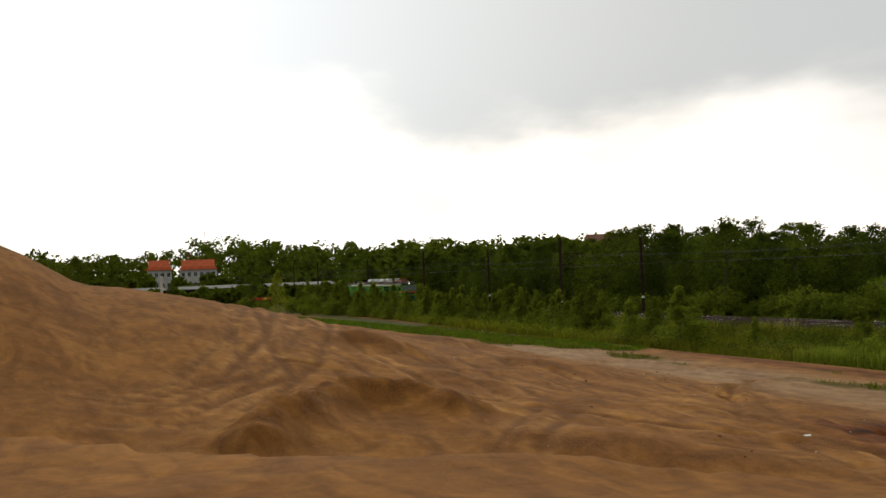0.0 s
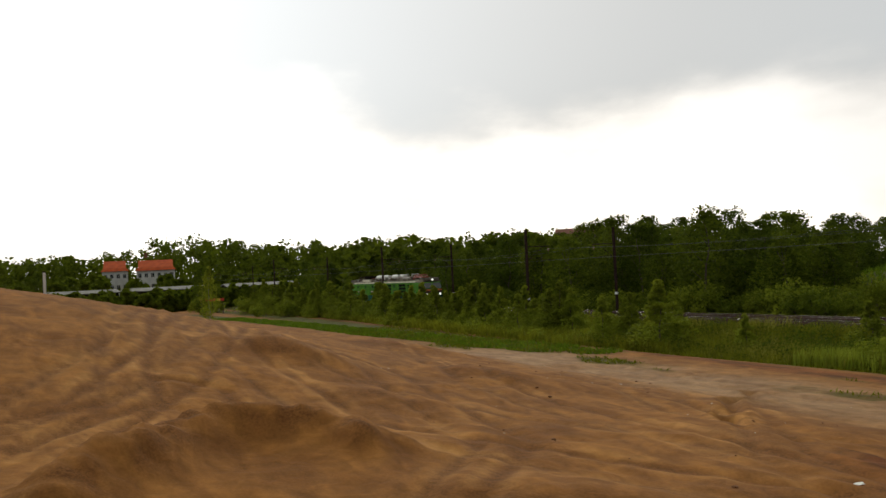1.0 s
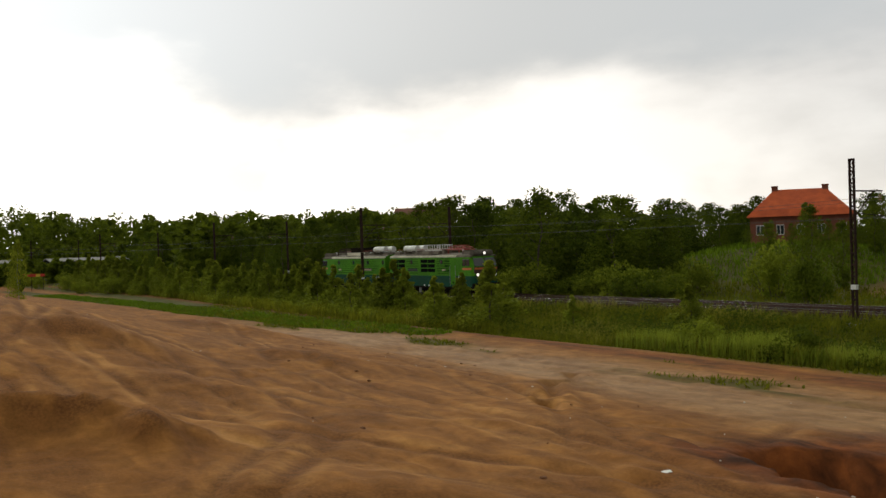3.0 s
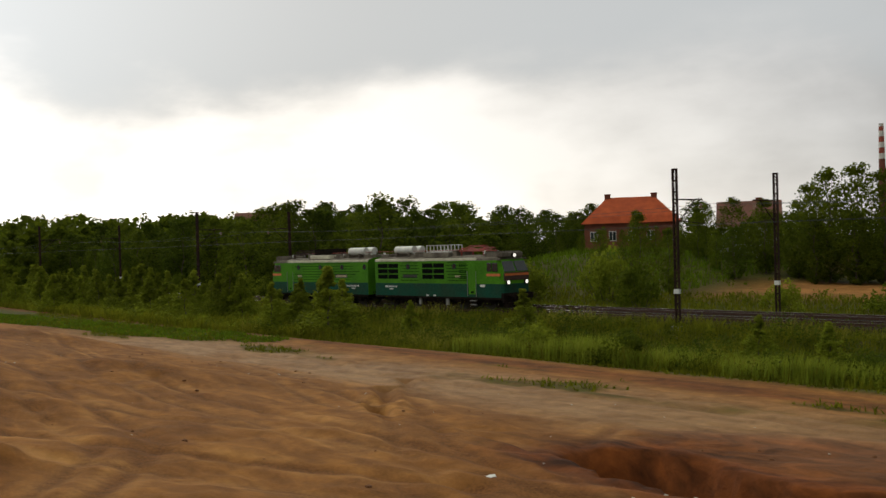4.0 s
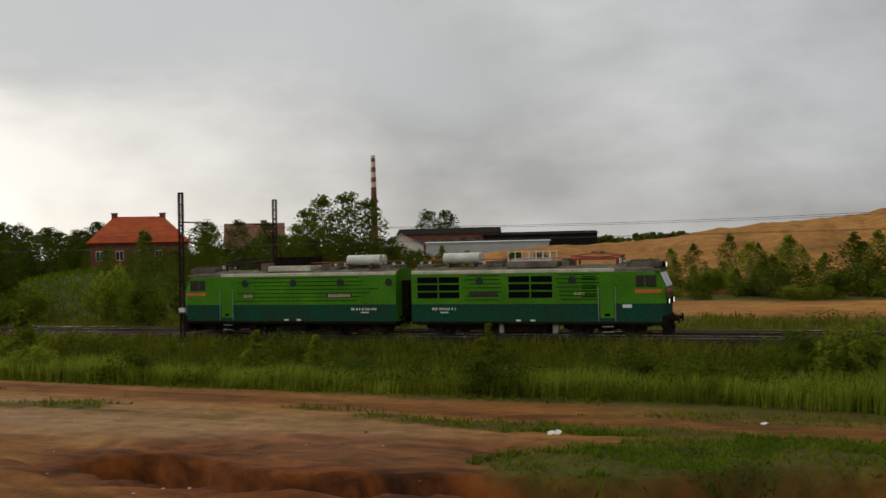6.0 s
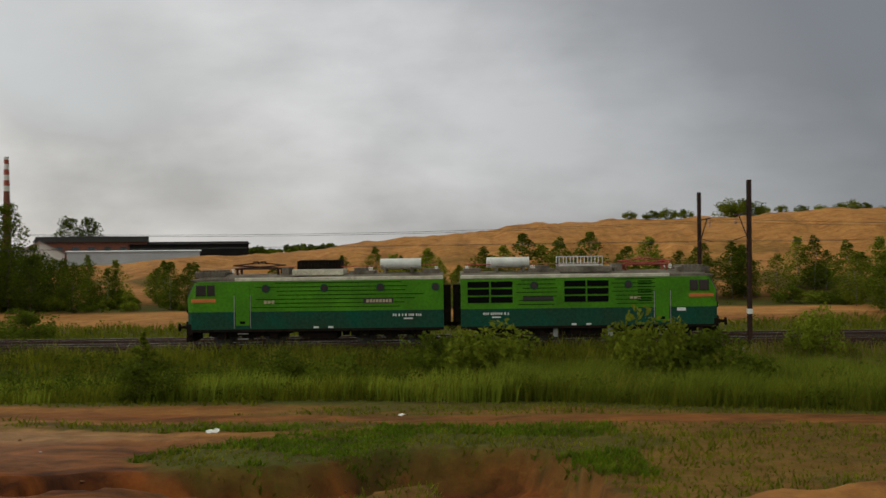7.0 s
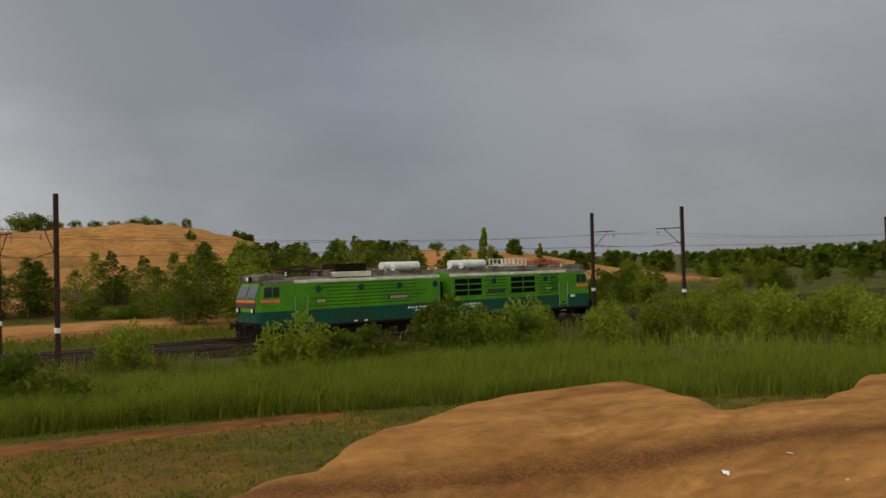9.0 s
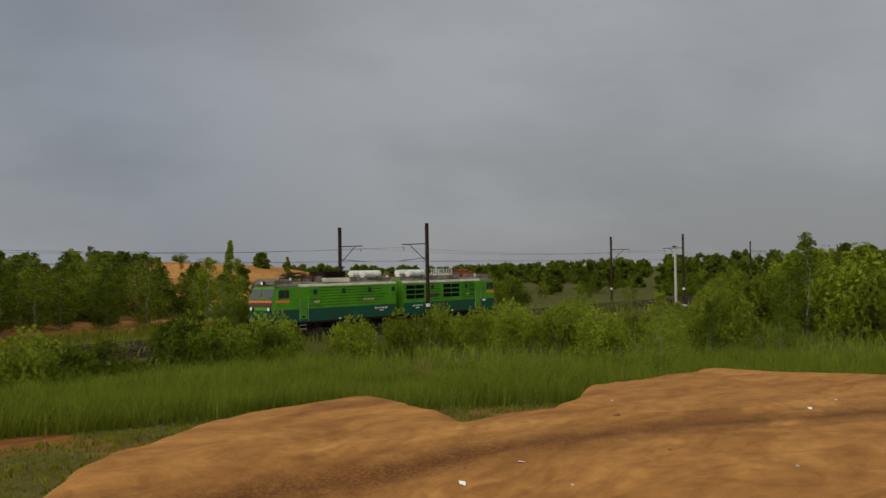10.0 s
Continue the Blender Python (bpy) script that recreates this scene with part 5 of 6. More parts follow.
for k in range(38):
    x, y = rng.uniform(-45, 72), rng.uniform(97, 118)
    BUSHES.put(x, y, rng.uniform(0.5, 1.1), int(rng.integers(0, 3)), rng.uniform(0.5, 1.2))
for az, top in ((-10.4, 2.55), (-11.6, 2.62), (-12.5, 2.7), (-13.4, 2.66), (-16.0, 3.2), (-16.7, 3.28), (-17.6, 2.7), (-18.6, 2.6), (-19.6, 2.7), (-20.6, 2.65), (-21.5, 2.75), (-22.1, 2.92), (-22.8, 2.75), (-23.6, 2.5), (-37, 0.9), (-38.5, 1.1), (-40, 0.95)):
    y = 168 + rng.uniform(-4, 4)
    x = -y * math.tan(radians(az))
    hh = max(5 + math.hypot(x, y) * math.tan(radians(top)) - ground_z(x, y), 1.5)
    BUSHES.put(x, y, max(hh * 0.42, 0.7), int(rng.integers(0, 2)), hh / 2.5)

# trees behind the open slope
for k in range(11):
    az, y = 38.9 + 0.52 * k, 138 + 5 * (k % 4)
    x = -y * math.tan(radians(az))
    h = 5 + math.hypot(x, y) * math.tan(radians(1.45 + 0.05 * k + 0.25 * (k % 3))) - ground_z(x, y)
    TREES.put(x, y, h / 9.0, None, h / 10.0)

# tall trees about the houses
for az, y, top, wide in ((26.9, 97, 4.1, 0.85), (25.5, 98, 4.3, 0.8), (24.3, 97, 3.9, 0.7), (27.8, 98, 3.3, 0.7), (39.6, 101, 0.6, 0.7), (38.4, 100, 0.9, 0.7), (37.4, 99, 0.7, 0.7), (36.7, 98, 1.9, 0.55), (35.6, 100, 0.9, 0.7), (34.4, 101, 1.0, 0.7), (33.4, 102, 2.0, 0.7), (40.8, 102, 0.5, 0.7), (28.4, 99, 2.3, 0.85), (30.0, 100, 2.4, 0.9), (31.6, 104, 2.5, 0.9), (33.0, 104, 2.2, 0.8), (23.0, 99, 1.4, 0.6), (36.5, 80, 2.05, 0.62), (35.0, 84, 1.0, 0.7),
                         (38.6, 90, 0.9, 0.8), (32.5, 98, 0.6, 0.8), (21.5, 100, 0.5, 0.5), (20.2, 103, 0.3, 0.5), (18.8, 104, -0.2, 0.45), (40.2, 150, 1.8, 1.2), (33.4, 160, 2.4, 1.2), (39.0, 150, 2.5, 1.0)):
    x = -y * math.tan(radians(az))
    h = 5 + math.hypot(x, y) * math.tan(radians(top)) - ground_z(x, y)
    TREES.put(x, y, h / 9.5 * wide, (1 if y < 105 else None), h / 10.0)
for k in range(34):
    az = 20.5 + 17.0 * ((k * 0.618034) % 1.0)
    y = rng.uniform(94, 124)
    x = -y * math.tan(radians(az))
    top = np.interp(az, [20, 23, 26, 30, 34, 37, 40], [-0.2, 1.0, 2.2, 1.5, 0.6, 0.5, 0.9]) * rng.uniform(0.6, 1.0)
    h = 5 + math.hypot(x, y) * math.tan(radians(top)) - ground_z(x, y)
    TREES.put(x, y, h / 9.0, None, h / 10.0)
for az, y, wide in ((20.9, 281, 2.2), (19.9, 279, 1.9)):
    TREES.put(-y * math.tan(radians(az)), y, wide, None, 1.95)
# slim tree on the sand at the west and trees on the bank
for x, y, h in ((-88, 18.7, 5.6),):
    BIRCHES.put(x, y, 0.42, 1, h / 8)
TREES.put(-193.5, 38.8, 0.62, 3, 1.06)
for x, y, h in ((-118, 2, 6), (-112, 6, 3.5), (-130, 7, 5)):
    TREES.put(x, y, h / 9.5, None, h / 10.0)


def far_woods():
    """Distant tree belts, joined: each tree a loose heap of leaf cards."""
    g = np.random.default_rng(5)
    C, R = [], []
    spots = []
    for k in range(330):
        az = g.uniform(58, 99); d = g.uniform(190, 420) if az < 71 else g.uniform(345, 540)
        spots.append((az, d, np.interp(az, [58, 64, 70, 76, 80, 84, 88, 91, 95, 99], [2.1, 2.0, 2.1, 2.2, 2.7, 1.8, 1.9, 2.2, 1.7, 1.3]) * g.uniform(0.7, 1.1)))
    for k in range(90):
        spots.append((g.uniform(71, 92), g.uniform(306, 345), g.uniform(0.15, 0.75)))
    for k in range(110):
        spots.append((g.uniform(71, 93), g.uniform(236, 268), g.uniform(-0.55, -0.05)))
    for k in range(60):
        az = g.uniform(4.5, 12.5); d = g.uniform(280, 340)
        spots.append((az, d, g.uniform(0.45, 0.85)))
    for k in range(340):
        az = -g.uniform(26, 92); d = g.uniform(180, 480)
        spots.append((az, d, np.interp(-az, [26, 36, 45, 55, 62, 70, 80, 92], [0.8, 0.45, 0.35, 0.15, 0.4, 0.8, 1.0, 1.0]) * g.uniform(0.1, 1.0)))
    for k in range(40):
        az = g.uniform(29, 60); d = g.uniform(190, 260)
        spots.append((az, d, np.interp(az, [29, 34, 40, 44, 60], [1.4, 1.5, 1.6, 1.9, 1.5]) * g.uniform(0.6, 1.0)))
    for az, d, el in spots:
        if 79.2 < az < 84.6 and d < 365:
            el = min(el, 0.7)
        x, y = -d * math.sin(radians(az)), d * math.cos(radians(az))
        z0 = ground_z(x, y) if y > 0 else -1
        h = max(5 + d * math.tan(radians(el)) - z0, 3)
        r = h * g.uniform(0.32, 0.5)
        for q in range(9):
            f = (q + 0.5) / 9
            a = g.uniform(0, 6.28); rr = r * g.uniform(0.1, 0.8)
            C.append((x + math.cos(a) * rr, y + math.sin(a) * rr, z0 + h * (0.05 + 0.88 * f))); R.append(r * g.uniform(0.35, 0.6) * (1.1 - 0.5 * f))
    V, F = leaves(np.array(C), np.array(R), 300000, 0.88, g)
    tagged(mesh_object("far_woods", V, F, M_leaf), "green belts of distant trees on the horizon", "woods", kind="stuff")


far_woods()


def blades(name, n, where, lo, hi, width, mat, label, seed, lean=0.25):
    """Grass blades as narrow bent strips; where(rng, n) gives their feet."""
    g = np.random.default_rng(seed)
    X, Y = where(g, n)
    n = len(X)
    Z = lie(X, Y) - 0.05
    h = g.uniform(lo, hi, n) * (0.6 + 0.8 * lattice(X / 2.3, Y / 2.3, seed))
    a = g.uniform(0, 2 * math.pi, n)
    w = width * g.uniform(0.6, 1.3, n)
    dx, dy = np.cos(a) * w, np.sin(a) * w
    lx, ly = g.normal(0, lean, n) * h + 0.10 * h, g.normal(0, lean, n) * h
    V = np.empty((n, 5, 3))
    V[:, 0] = np.stack([X - dx, Y - dy, Z], 1)
    V[:, 1] = np.stack([X + dx, Y + dy, Z], 1)
    V[:, 2] = np.stack([X + dx * 0.8 + lx * 0.35, Y + dy * 0.8 + ly * 0.35, Z + h * 0.6], 1)
    V[:, 3] = np.stack([X - dx * 0.8 + lx * 0.35, Y - dy * 0.8 + ly * 0.35, Z + h * 0.6], 1)
    V[:, 4] = np.stack([X + lx, Y + ly, Z + h], 1)
    i = np.arange(n)[:, None] * 5
    me = bpy.data.meshes.new(name)
    faces = np.concatenate([i + np.array([0, 1, 2, 3])], 1).tolist() + (i + np.array([3, 2, 4])).tolist()
    me.from_pydata(V.reshape(-1, 3).tolist(), [], faces)
    me.materials.append(mat)
    tagged(new(name, me), label, "grass", kind="stuff")


def strip(x0, x1, off0, off1, cap=53.2, thin=0.0, sd=91):
    def where(g, n):
        X = g.uniform(x0, x1, n)
        e = np.interp(X, EDGE_X, EDGE_Y)
        Y = e + off0 + g.uniform(0, 1, n) * (np.minimum(cap, e + off1) - e - off0)
        keep = fbm(X / 4, Y / 3, sd) > thin
        d = seg_dist(X, Y, PLATEAU + PLATEAU[:1])
        keep &= ~inside(X, Y, PLATEAU) & (d > 2.2)
        return X[keep], Y[keep]
    return where


def box_area(x0, x1, y0, y1, thin=0.0, sd=92):
    def where(g, n):
        X, Y = g.uniform(x0, x1, n), g.uniform(y0, y1, n)
        gr = ground_masks(X, Y, lie(X, Y))[0]
        keep = (gr > 0.45) & (fbm(X / 4, Y / 3, sd) > thin)
        return X[keep], Y[keep]
    return where


blades("tall_grass", 60000, strip(-70, 24, 1.0, 30, 55.2), 0.4, 1.05, 0.026, M_grass, "tall uncut green grass on the railway bank", 1)
blades("pale_grass", 22000, strip(-70, 24, 1.0, 30, 55.2, 0.48), 0.6, 1.25, 0.018, M_seed, "seeding yellow grass heads on the railway bank", 13, 0.3)
blades("tall_grass", 26000, strip(-200, -70, 0.5, 30, 55.0), 0.5, 1.0, 0.06, M_grass, "tall uncut green grass on the railway bank", 2)
blades("reeds", 70000, strip(2, 62, 1.2, 26, 50.5), 0.7, 1.5, 0.019, M_reed, "dense green reeds in the wet hollow", 3, 0.34)
blades("reeds", 16000, strip(-45, 4, 0.8, 7, 50, 0.42), 0.8, 1.3, 0.03, M_reed, "dense blue-green reeds in the wet hollow", 4, 0.14)
blades("short_grass", 30000, box_area(-14, 40, 18, 38), 0.10, 0.26, 0.03, M_grass, "short patchy green grass on bare soil", 5, 0.5)
blades("short_grass", 20000, box_area(-110, -8, 34, 44), 0.12, 0.3, 0.04, M_grass, "short patchy green grass along the path", 6, 0.5)
blades("meadow_grass", 26000, box_area(-100, 110, 65.5, 84), 0.3, 0.7, 0.06, M_grass, "rough green grass beyond the railway", 7)
blades("meadow_grass", 9000, box_area(-112, -58, 84, 112), 0.3, 0.8, 0.07, M_lush, "rough green grass on the slope below the house", 12)
blades("short_grass", 16000, box_area(-10.5, 5.5, 25.0, 33.6, 0.36), 0.10, 0.26, 0.03, M_lush, "lush bright green grass patch beside the pit", 10, 0.4)
blades("short_grass", 16000, box_area(-170, -57, 35.4, 41.0), 0.12, 0.32, 0.05, M_lush, "bright green grass verge beside the path", 14, 0.5)
blades("dry_weeds", 4500, strip(14, 48, 14, 22, 54, 0.45), 0.5, 1.1, 0.025, M_dry, "dry brownish weeds beside the track", 8)
blades("scrub_grass", 16000, box_area(40, 130, -5, 66), 0.5, 1.1, 0.06, M_reed, "rough green grass between the bushes", 9)



def herbage(name, n, where, lo, hi, size, mat, label, seed, per=26):
    """Low leafy herbs: loose heaps of small leaves on the ground between the blades."""
    g = np.random.default_rng(seed)
    X, Y = where(g, n)
    n = len(X)
    h = g.uniform(lo, hi, n) * (0.5 + lattice(X / 3.1, Y / 2.2, seed))
    C = np.stack([X, Y, lie(X, Y) + h * 0.55], 1)
    V, F = leaves(C, h * 0.62, n * per, size, g)
    tagged(mesh_object(name, V, F, mat), label, "herbs", kind="stuff")


herbage("tall_herbs", 1500, strip(-70, 22, 1.2, 30, 54.8), 0.5, 1.2, 0.085, M_herb, "tangled green herbs on the railway bank", 51)
herbage("tall_herbs", 500, strip(-52, -2, 4.0, 12, 53, 0.40), 0.8, 1.7, 0.09, M_leaf_dark, "dark green thicket in the ditch", 52, 60)
herbage("tall_herbs", 900, strip(-190, -70, 1.0, 30, 54.8), 0.6, 1.4, 0.11, M_leaf_light, "pale green scrub on the railway bank", 53)
herbage("tall_herbs", 700, strip(18, 66, 10, 26, 54.6), 0.5, 1.1, 0.08, M_herb, "tangled green herbs beside the track", 54)
herbage("bank_herbs", 900, box_area(-70, 120, 66, 98), 0.4, 1.0, 0.10, M_herb, "rough green herbs beyond the railway", 55)

# ---- buildings beyond the line ----
M_brick = material("red_brick", (0.20, 0.066, 0.038), 0.9, 0, 0.3, 1.2, 9, 0.3)
M_tile = material("orange_roof_tiles", (0.46, 0.098, 0.035), 0.9, 0, 0.3, 0.8, 7, 0.4, (0.30, 0.062, 0.028), spec=0.1)
M_tile_dark = material("brown_roof_tiles", (0.20, 0.085, 0.060), 0.85, 0, 0.3, 0.9, 7, 0.4)
M_tile_grey = material("grey_roof_sheet", (0.20, 0.19, 0.18), 0.8, 0, 0.3, 0.6, 6, 0.2)
M_plaster = material("pale_plaster", (0.62, 0.62, 0.60), 0.9, 0, 0.2, 0.6, 8, 0.1)
M_darkroof = material("dark_factory_roof", (0.020, 0.018, 0.017), 0.95, 0, 0.4, 0.3, 4, 0.1, spec=0.03)
M_silver = material("pale_metal_sheet", (0.46, 0.48, 0.50), 0.5, 0.2, 0.2, 0.3, 5, 0.1)
M_woodframe = material("window_frame_paint", (0.60, 0.58, 0.54), 0.7, 0, 0.1, 5, 30, 0)
M_redband = material("chimney_red_band", (0.36, 0.08, 0.05), 0.8, 0, 0.3, 1, 9, 0.1)
M_whiteband = material("chimney_white_band", (0.66, 0.63, 0.58), 0.8, 0, 0.2, 1, 9, 0.1)


def roof_hip(bm, L, W, z0, z1, ridge, over=0.5, kick=0.8):
    """Hipped roof with a bell-cast foot; L along x, W along y."""
    def ring(l, w, z):
        return [bm.verts.new((sx * l / 2, sy * w / 2, z)) for sx, sy in ((-1, -1), (1, -1), (1, 1), (-1, 1))]
    a = ring(L + 2 * over, W + 2 * over, z0 - 0.25)
    b = ring(L - 1.0, W - 1.0, z0 + kick)
    r = [bm.verts.new((-ridge / 2, 0, z1)), bm.verts.new((ridge / 2, 0, z1))]
    for i in range(4):
        bm.faces.new((a[i], a[(i + 1) % 4], b[(i + 1) % 4], b[i]))
    bm.faces.new((b[0], b[1], r[1], r[0])); bm.faces.new((b[2], b[3], r[0], r[1]))
    bm.faces.new((b[1], b[2], r[1])); bm.faces.new((b[3], b[0], r[0]))
    bm.faces.new(a[::-1])


def roof_gable(bm, L, W, z0, z1, over=0.4, thick=0.18):
    for s in (-1, 1):
        v = [(-L / 2 - over, s * (W / 2 + over), z0 - 0.2), (L / 2 + over, s * (W / 2 + over), z0 - 0.2), (L / 2 + over, 0, z1), (-L / 2 - over, 0, z1)]
        lo = [bm.verts.new(c) for c in v]
        hi = [bm.verts.new((c[0], c[1], c[2] + thick)) for c in v]
        bm.faces.new(lo); bm.faces.new(hi[::-1])
        for i in range(4):
            bm.faces.new((lo[i], hi[i], hi[(i + 1) % 4], lo[(i + 1) % 4]))
    bmesh.ops.recalc_face_normals(bm, faces=bm.faces)


def house(name, x, y, turn, L, W, eave, ridge_z, wall, roof, label, hip=None, storeys=2, cols=5, chimneys=(), base=0.0, category="house"):
    """A house whose long side (local -y) faces the line of sight."""
    t = empty(name, pose(x, y, base, 0, 0, turn))
    tagged(t, label, category)
    bm = bmesh.new()
    box(bm, -L / 2, L / 2, -W / 2, W / 2, -1.5, eave)
    if hip is None:
        for s in (-1, 1):
            v = [bm.verts.new((s * (L / 2 - 0.01), yy, zz)) for yy, zz in ((-W / 2, eave), (W / 2, eave), (0, ridge_z))]
            v2 = [bm.verts.new((s * (L / 2 - 0.3), yy, zz)) for yy, zz in ((-W / 2, eave), (W / 2, eave), (0, ridge_z))]
            bm.faces.new(v); bm.faces.new(v2[::-1])
    part("wall", bm, wall, t)
    bm = bmesh.new()
    if hip is None:
        roof_gable(bm, L, W, eave, ridge_z)
    else:
        roof_hip(bm, L, W, eave, ridge_z, hip)
    r = part("roof", bm, roof, t)
    for cx, cz in chimneys:
        bm = bmesh.new()
        box(bm, cx - 0.45, cx + 0.45, -0.35, 0.35, cz - 1.6, cz, 0.02)
        box(bm, cx - 0.52, cx + 0.52, -0.42, 0.42, cz - 0.12, cz + 0.06, 0.02)
        part("chimney", bm, M_brick, r, "brick chimney stack")
    for k in range(storeys):
        z0 = 0.9 + k * (eave / storeys)
        for c in range(cols):
            cx = -L / 2 + (c + 0.5) * L / cols
            for s in (-1, 1):
                bm = bmesh.new()
                yy = s * W / 2
                box(bm, cx - 0.55, cx + 0.55, yy - 0.05, yy + 0.04, z0, z0 + 1.5, 0.02)
                w = part("window", bm, M_woodframe, t)
                for q in (-0.26, 0.26):
                    bm = bmesh.new()
                    box(bm, cx + q - 0.22, cx + q + 0.22, yy - 0.06, yy + 0.052, z0 + 0.1, z0 + 1.4)
                    part("pane", bm, M_glass, w)
    return t


house("brick_villa", -99, 132, 36.6, 14.2, 11, 7.7, 11.6, M_brick, M_tile, "red brick house with hipped orange tile roof among trees", hip=7.4, cols=5, chimneys=((-3.6, 12.1), (3.6, 12.1)))
house("gabled_house", -86, 145, 30, 9, 8, 6.6, 10.2, M_plaster, M_tile_dark, "pale house with brown tiled gable roof behind trees", cols=3, chimneys=((1.5, 10.8),))
house("long_house", -186, 119, 50, 10, 9, 9.0, 12.9, M_brick, M_tile_dark, "brick house with brown gable roof above the wood", cols=4)
house("apartment_block", -343, 53.5, 81, 12, 11, 10.4, 13.6, M_plaster, M_tile, "white apartment block with red tiled roof in the distance", hip=11, storeys=3, cols=6, chimneys=((-3, 16),))
house("apartment_block", -347, 41, 83, 8.0, 10, 10.6, 13.8, M_plaster, M_tile, "small white apartment block with red tiled roof in the distance", hip=7, storeys=3, cols=4)
house("storage_shed", -76, 184, 112, 14, 8.4, 6.0, 8.2, M_plaster, M_tile_grey, "white storage shed with grey gabled roof", storeys=1, cols=2, base=0.4, category="shed")


def long_building(name, x0, x1, y, depth, z0, top, wall, roof, label, windows=0, rise=0.9):
    t = empty(name, pose((x0 + x1) / 2, y, 0, 0, 0, 16))
    tagged(t, label, "factory building")
    L = x1 - x0
    bm = bmesh.new()
    box(bm, -L / 2, L / 2, 0, depth, z0, top - rise)
    part("wall", bm, wall, t)
    bm = bmesh.new()
    v = []
    for xx in (-L / 2 - 0.4, L / 2 + 0.4):
        v.append([bm.verts.new(c) for c in ((xx, -0.4, top - rise), (xx, depth / 2, top), (xx, depth + 0.4, top - rise), (xx, depth / 2, top - rise - 0.02))])
    for i in range(4):
        bm.faces.new((v[0][i], v[1][i], v[1][(i + 1) % 4], v[0][(i + 1) % 4]))
    bm.faces.new(v[0]); bm.faces.new(v[1][::-1])
    bmesh.ops.recalc_face_normals(bm, faces=bm.faces)
    part("roof", bm, roof, t)
    for k in range(windows):
        cx = -L / 2 + (k + 0.5) * L / windows
        bm = bmesh.new()
        box(bm, cx - 0.8, cx + 0.8, -0.04, 0.05, top - rise - 3.2, top - rise - 1.2)
        part("window", bm, M_glass, t)
    return t


long_building("factory_hall", -104, -77, 252, 14, 0, 11.4, M_brick, M_darkroof, "brick factory hall with dark roof", 7, 1.6)
long_building("factory_wing", -82, -52, 258, 16, 0, 9.9, M_darkroof, M_darkroof, "long low black-roofed factory wing", 0, 0.8)
long_building("low_warehouse", -86, -57, 226, 8, 0, 7.4, M_silver, M_silver, "long pale metal warehouse wall below the factory", 0, 0.3)
tarp = []
for k in range(6):
    bm = bmesh.new()
    bmesh.ops.create_icosphere(bm, subdivisions=2, radius=1.0)
    for v in bm.verts:
        v.co = Vector((v.co.x * 1.5, v.co.y * 1.1, max(v.co.z, 0) * 0.75)) * (1 + 0.12 * noise.noise(v.co * 2 + Vector((k, 0, 0))))
    o = part("white_bale", bm, M_whiteband)
    o.matrix_basis = pose(-52 + k * 7.5 - 20, 222, ground_z(-52 + k * 7.5 - 20, 222) + 0.0)
    tagged(o, "white covered heap on the sand beside the warehouse", "covered heap", "covered heaps")


def chimney_stack():
    t = empty("factory_chimney", pose(-121.2, 273, 0))
    tagged(t, "tall brick factory chimney with red and white top bands", "chimney")
    zs = [-1, 24.5, 26.0, 27.5, 29.0, 30.5, 32.0, 33.2, 34.0]
    for k, (a, b) in enumerate(zip(zs, zs[1:])):
        r = lambda z: 1.30 - 0.020 * z
        bm = bmesh.new()
        rod(bm, (0, 0, a), (0, 0, b), r(a), r(b), 20)
        part("shaft" if k == 0 else "band", bm, M_brick if k == 0 else (M_whiteband if k % 2 else M_redband), t)


chimney_stack()
for x, y, turn, L in ((-285, 22, 97, 24), (-282, 47, 96, 22), (-276, 71, 94, 20)):
    house("freight_shed", x, y, turn, L, 7, 3.9, 4.5, M_darkroof, M_tile_grey, "long low dark freight shed with grey sheet roof", storeys=1, cols=3, category="shed")

# thin radio mast far to the west
bm = bmesh.new()
for k in range(8):
    rod(bm, (0, 0, k * 4), (0, 0, k * 4 + 4), 0.35 - 0.03 * k, 0.32 - 0.03 * k, 8)
o = part("radio_mast", bm, M_redband)
o.matrix_basis = pose(-493, 82, -1)
tagged(o, "thin reddish radio mast on the horizon", "radio mast")

# concrete lineside post with a lamp arm at the east
t = empty("concrete_post", pose(124.2, 54, 0))
tagged(t, "pale concrete pole beside the track", "pole")
bm = bmesh.new(); rod(bm, (0, 0, -1.2), (0, 0, 7.4), 0.2, 0.13, 10); part("shaft", bm, M_concrete, t)
bm = bmesh.new(); box(bm, -0.7, 0.5, -0.08, 0.08, 7.3, 7.5, 0.02); part("cross_arm", bm, M_mast, t)

# made-up red and yellow panels for an unidentified coloured streak far to the west
t = empty("road_barrier", pose(-195.7, 41.2, 0, 0, 0, 78))
tagged(t, "added red and yellow panels on posts for a distant coloured streak", "barrier")
M_sigred = material("streak_panel_red", (0.60, 0.06, 0.03), 0.6, 0, 0.15, 3, 30, 0)
M_sigyel = material("streak_panel_yellow", (0.75, 0.55, 0.05), 0.6, 0, 0.15, 3, 30, 0)
for k in range(6):
    bm = bmesh.new()
    box(bm, -2.2 + k * 0.74, -2.2 + (k + 1) * 0.74, -0.04, 0.04, 1.55, 2.05, 0.01)
    part("panel", bm, M_sigyel if k in (0, 4) else M_sigred, t)
for xx in (-2.0, 0.0, 2.0):
    bm = bmesh.new(); box(bm, xx - 0.05, xx + 0.05, 0.05, 0.15, ground_z(-195.7, 41.2) - 0.4, 2.0, 0.01)
    part("post", bm, M_mast, t)

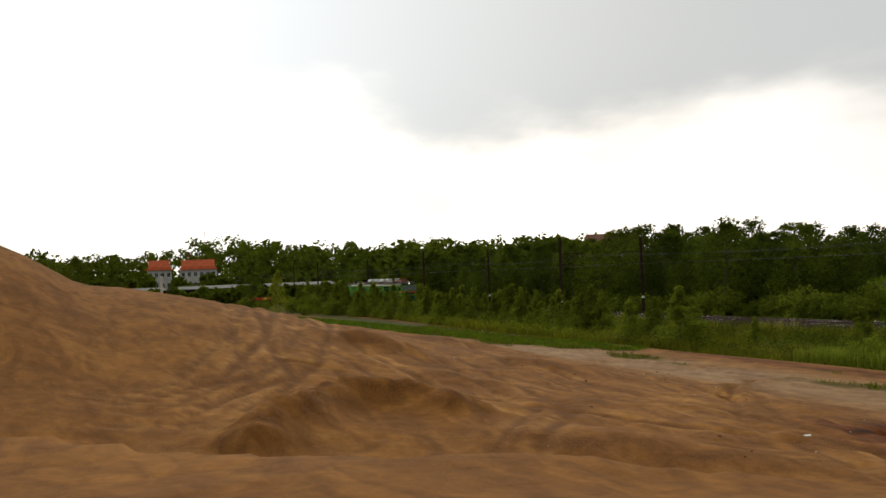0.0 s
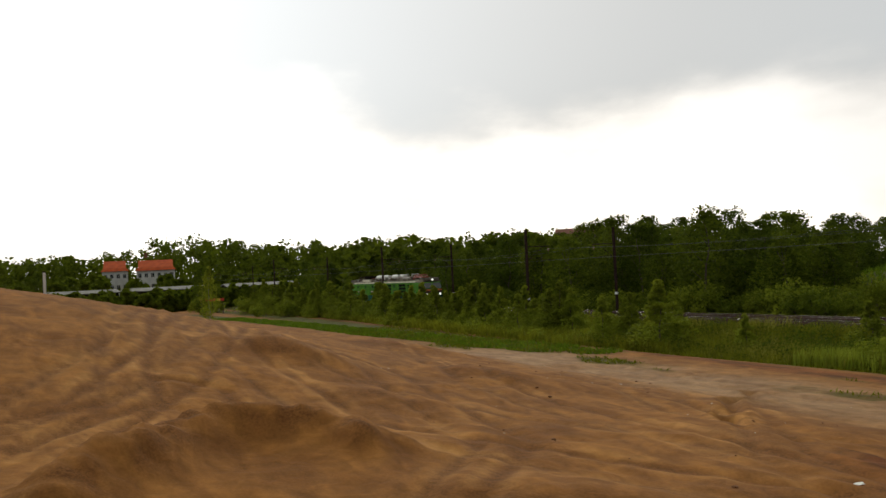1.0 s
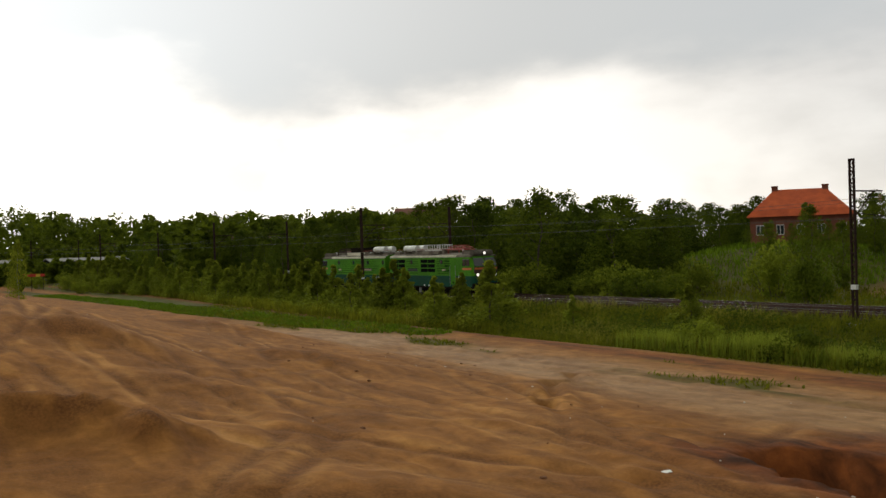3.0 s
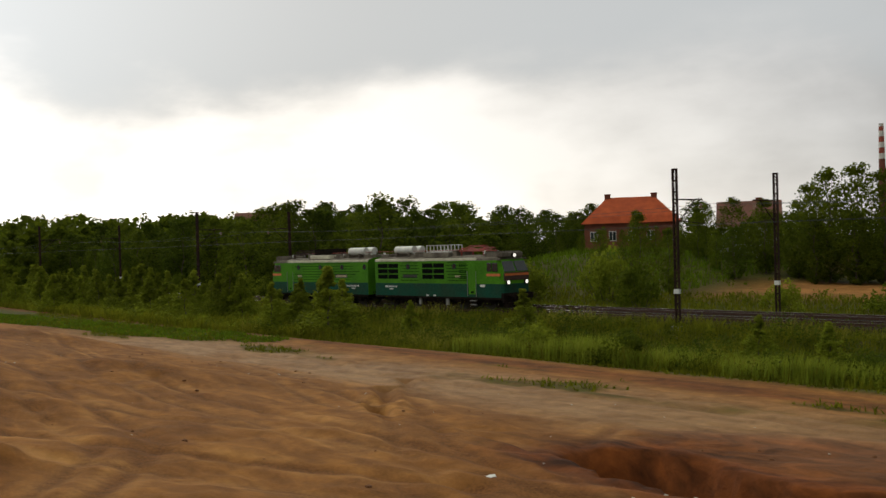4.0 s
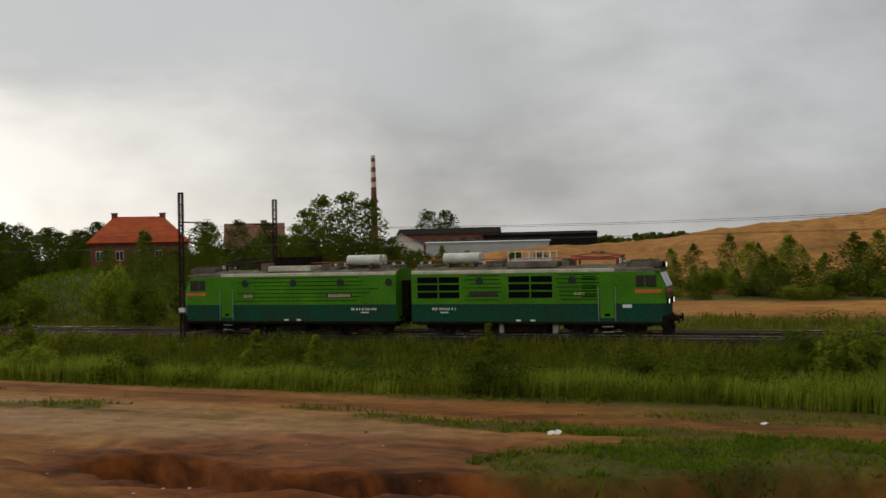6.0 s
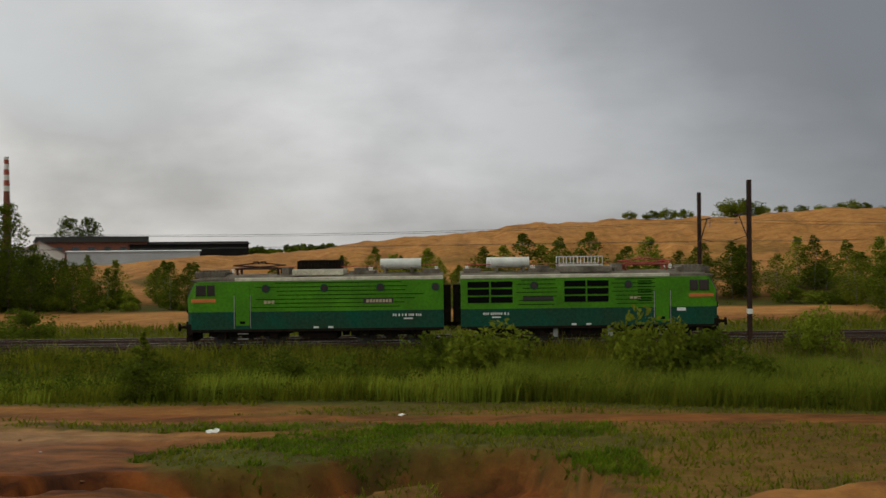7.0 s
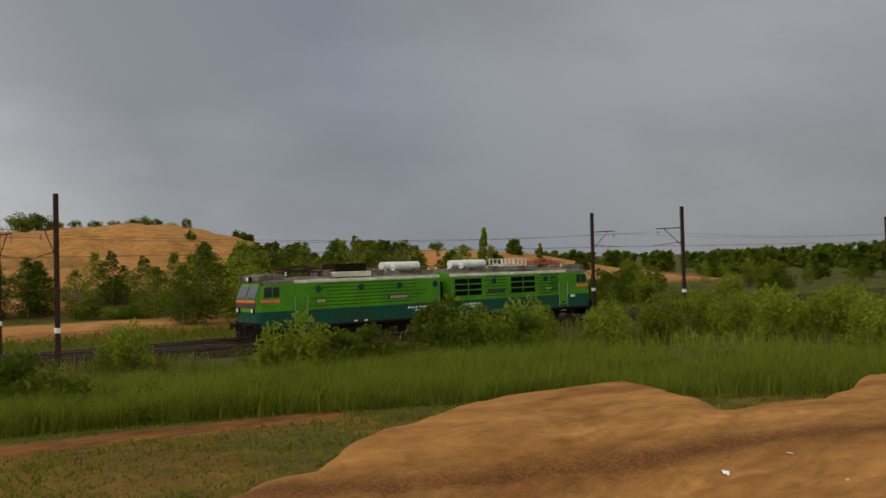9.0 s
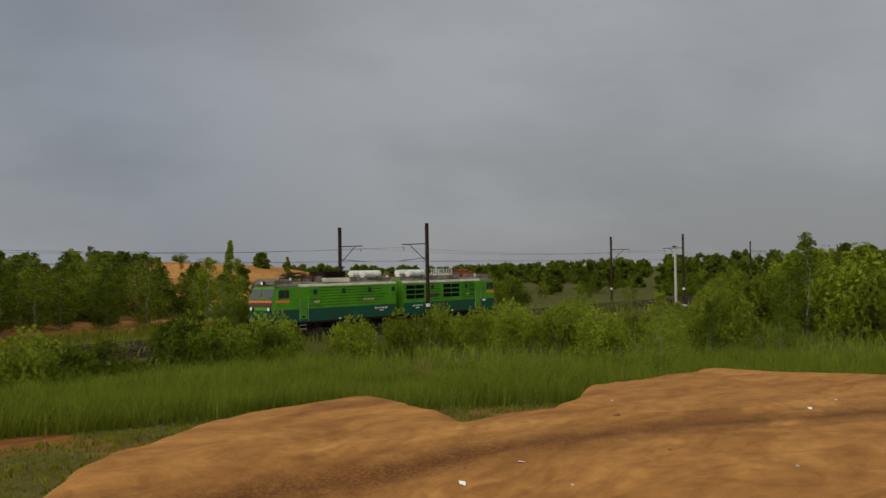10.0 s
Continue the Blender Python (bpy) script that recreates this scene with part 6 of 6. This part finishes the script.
# white marker post on the sand bank
t = empty("marker_post", pose(-59, 4.1, ground_z(-59, 4.1)))
tagged(t, "white painted marker post in the sand", "post")
bm = bmesh.new(); box(bm, -0.07, 0.07, -0.07, 0.07, -0.4, 1.15, 0.015); part("post", bm, M_mast_white, t)
bm = bmesh.new(); box(bm, -0.085, 0.085, -0.085, 0.085, 1.15, 1.22, 0.015); part("cap", bm, M_mast, t)


# ---- litter, stones and clods ----
def stone_mesh(name, seed, mat):
    bm = bmesh.new()
    bmesh.ops.create_icosphere(bm, subdivisions=1, radius=1.0)
    for v in bm.verts:
        v.co *= 1 + 0.45 * noise.noise(v.co * 1.7 + Vector((seed * 3.1, 0, 0)))
        v.co.z *= 0.6
    return part(name, bm, mat)


M_stone = material("pale_stone", (0.50, 0.44, 0.36), 0.9, 0, 0.3, 6, 40, 0.2)
M_clod = material("earth_clod", (0.20, 0.085, 0.035), 0.95, 0, 0.4, 5, 40, 0.3)
M_litter = material("white_litter", (0.78, 0.76, 0.72), 0.7, 0, 0.15, 5, 40, 0.1)
stones = [stone_mesh("stone", k, M_stone) for k in range(3)]
clods = [stone_mesh("earth_clod", k + 9, M_clod) for k in range(3)]
for group, protos, n, lo, hi, lab in (("stones on the sand", stones, 45, 0.02, 0.055, "pale weathered stone lying on the sand"), ("clods on the sand", clods, 60, 0.03, 0.09, "reddish clod of earth on the sand")):
    for p in protos:
        tagged(p, lab, "stone" if protos is stones else "clod", group)
    for k in range(n):
        if k % 9 == 0:
            x, y = rng.uniform(8, 28), rng.uniform(3, 12)
        else:
            x, y = rng.uniform(-55, -3), rng.uniform(10, 33)
        s = rng.uniform(lo, hi)
        m = pose(x, y, ground_z(x, y) + s * 0.15, rng.uniform(-15, 15), rng.uniform(-15, 15), rng.uniform(0, 360)) @ Matrix.Diagonal((s, s, s, 1))
        if k < 3:
            protos[k].matrix_basis = m
        else:
            q = protos[k % 3]
            copy_thing(q, m @ Matrix.Diagonal((1 / q.scale.x, 1 / q.scale.y, 1 / q.scale.z, 1)))


def litter(x, y, s, turn):
    bm = bmesh.new()
    bmesh.ops.create_grid(bm, x_segments=5, y_segments=4, size=1.0)
    for v in bm.verts:
        v.co.x *= 1.5
        v.co.z += 0.5 * noise.noise(v.co * 1.8 + Vector((x, y, 0)))
    r = bmesh.ops.extrude_face_region(bm, geom=bm.faces[:])
    for e in r["geom"]:
        if isinstance(e, bmesh.types.BMVert):
            e.co.z += 0.08
    o = part("crumpled_litter", bm, M_litter)
    o.matrix_basis = pose(x, y, ground_z(x, y) + s * 0.4, 10, -8, turn) @ Matrix.Diagonal((s, s, s, 1))
    tagged(o, "crumpled white plastic litter on the soil", "litter", "litter")


for x, y, s, a in ((-8.4, 32.6, 0.15, 20), (-18.5, 19, 0.07, 70), (14.1, 9.8, 0.06, 40), (15.5, 9.4, 0.04, 110), (24, 6.5, 0.05, 10), (-2, 36, 0.08, 50)):
    litter(x, y, s, a)

motions()
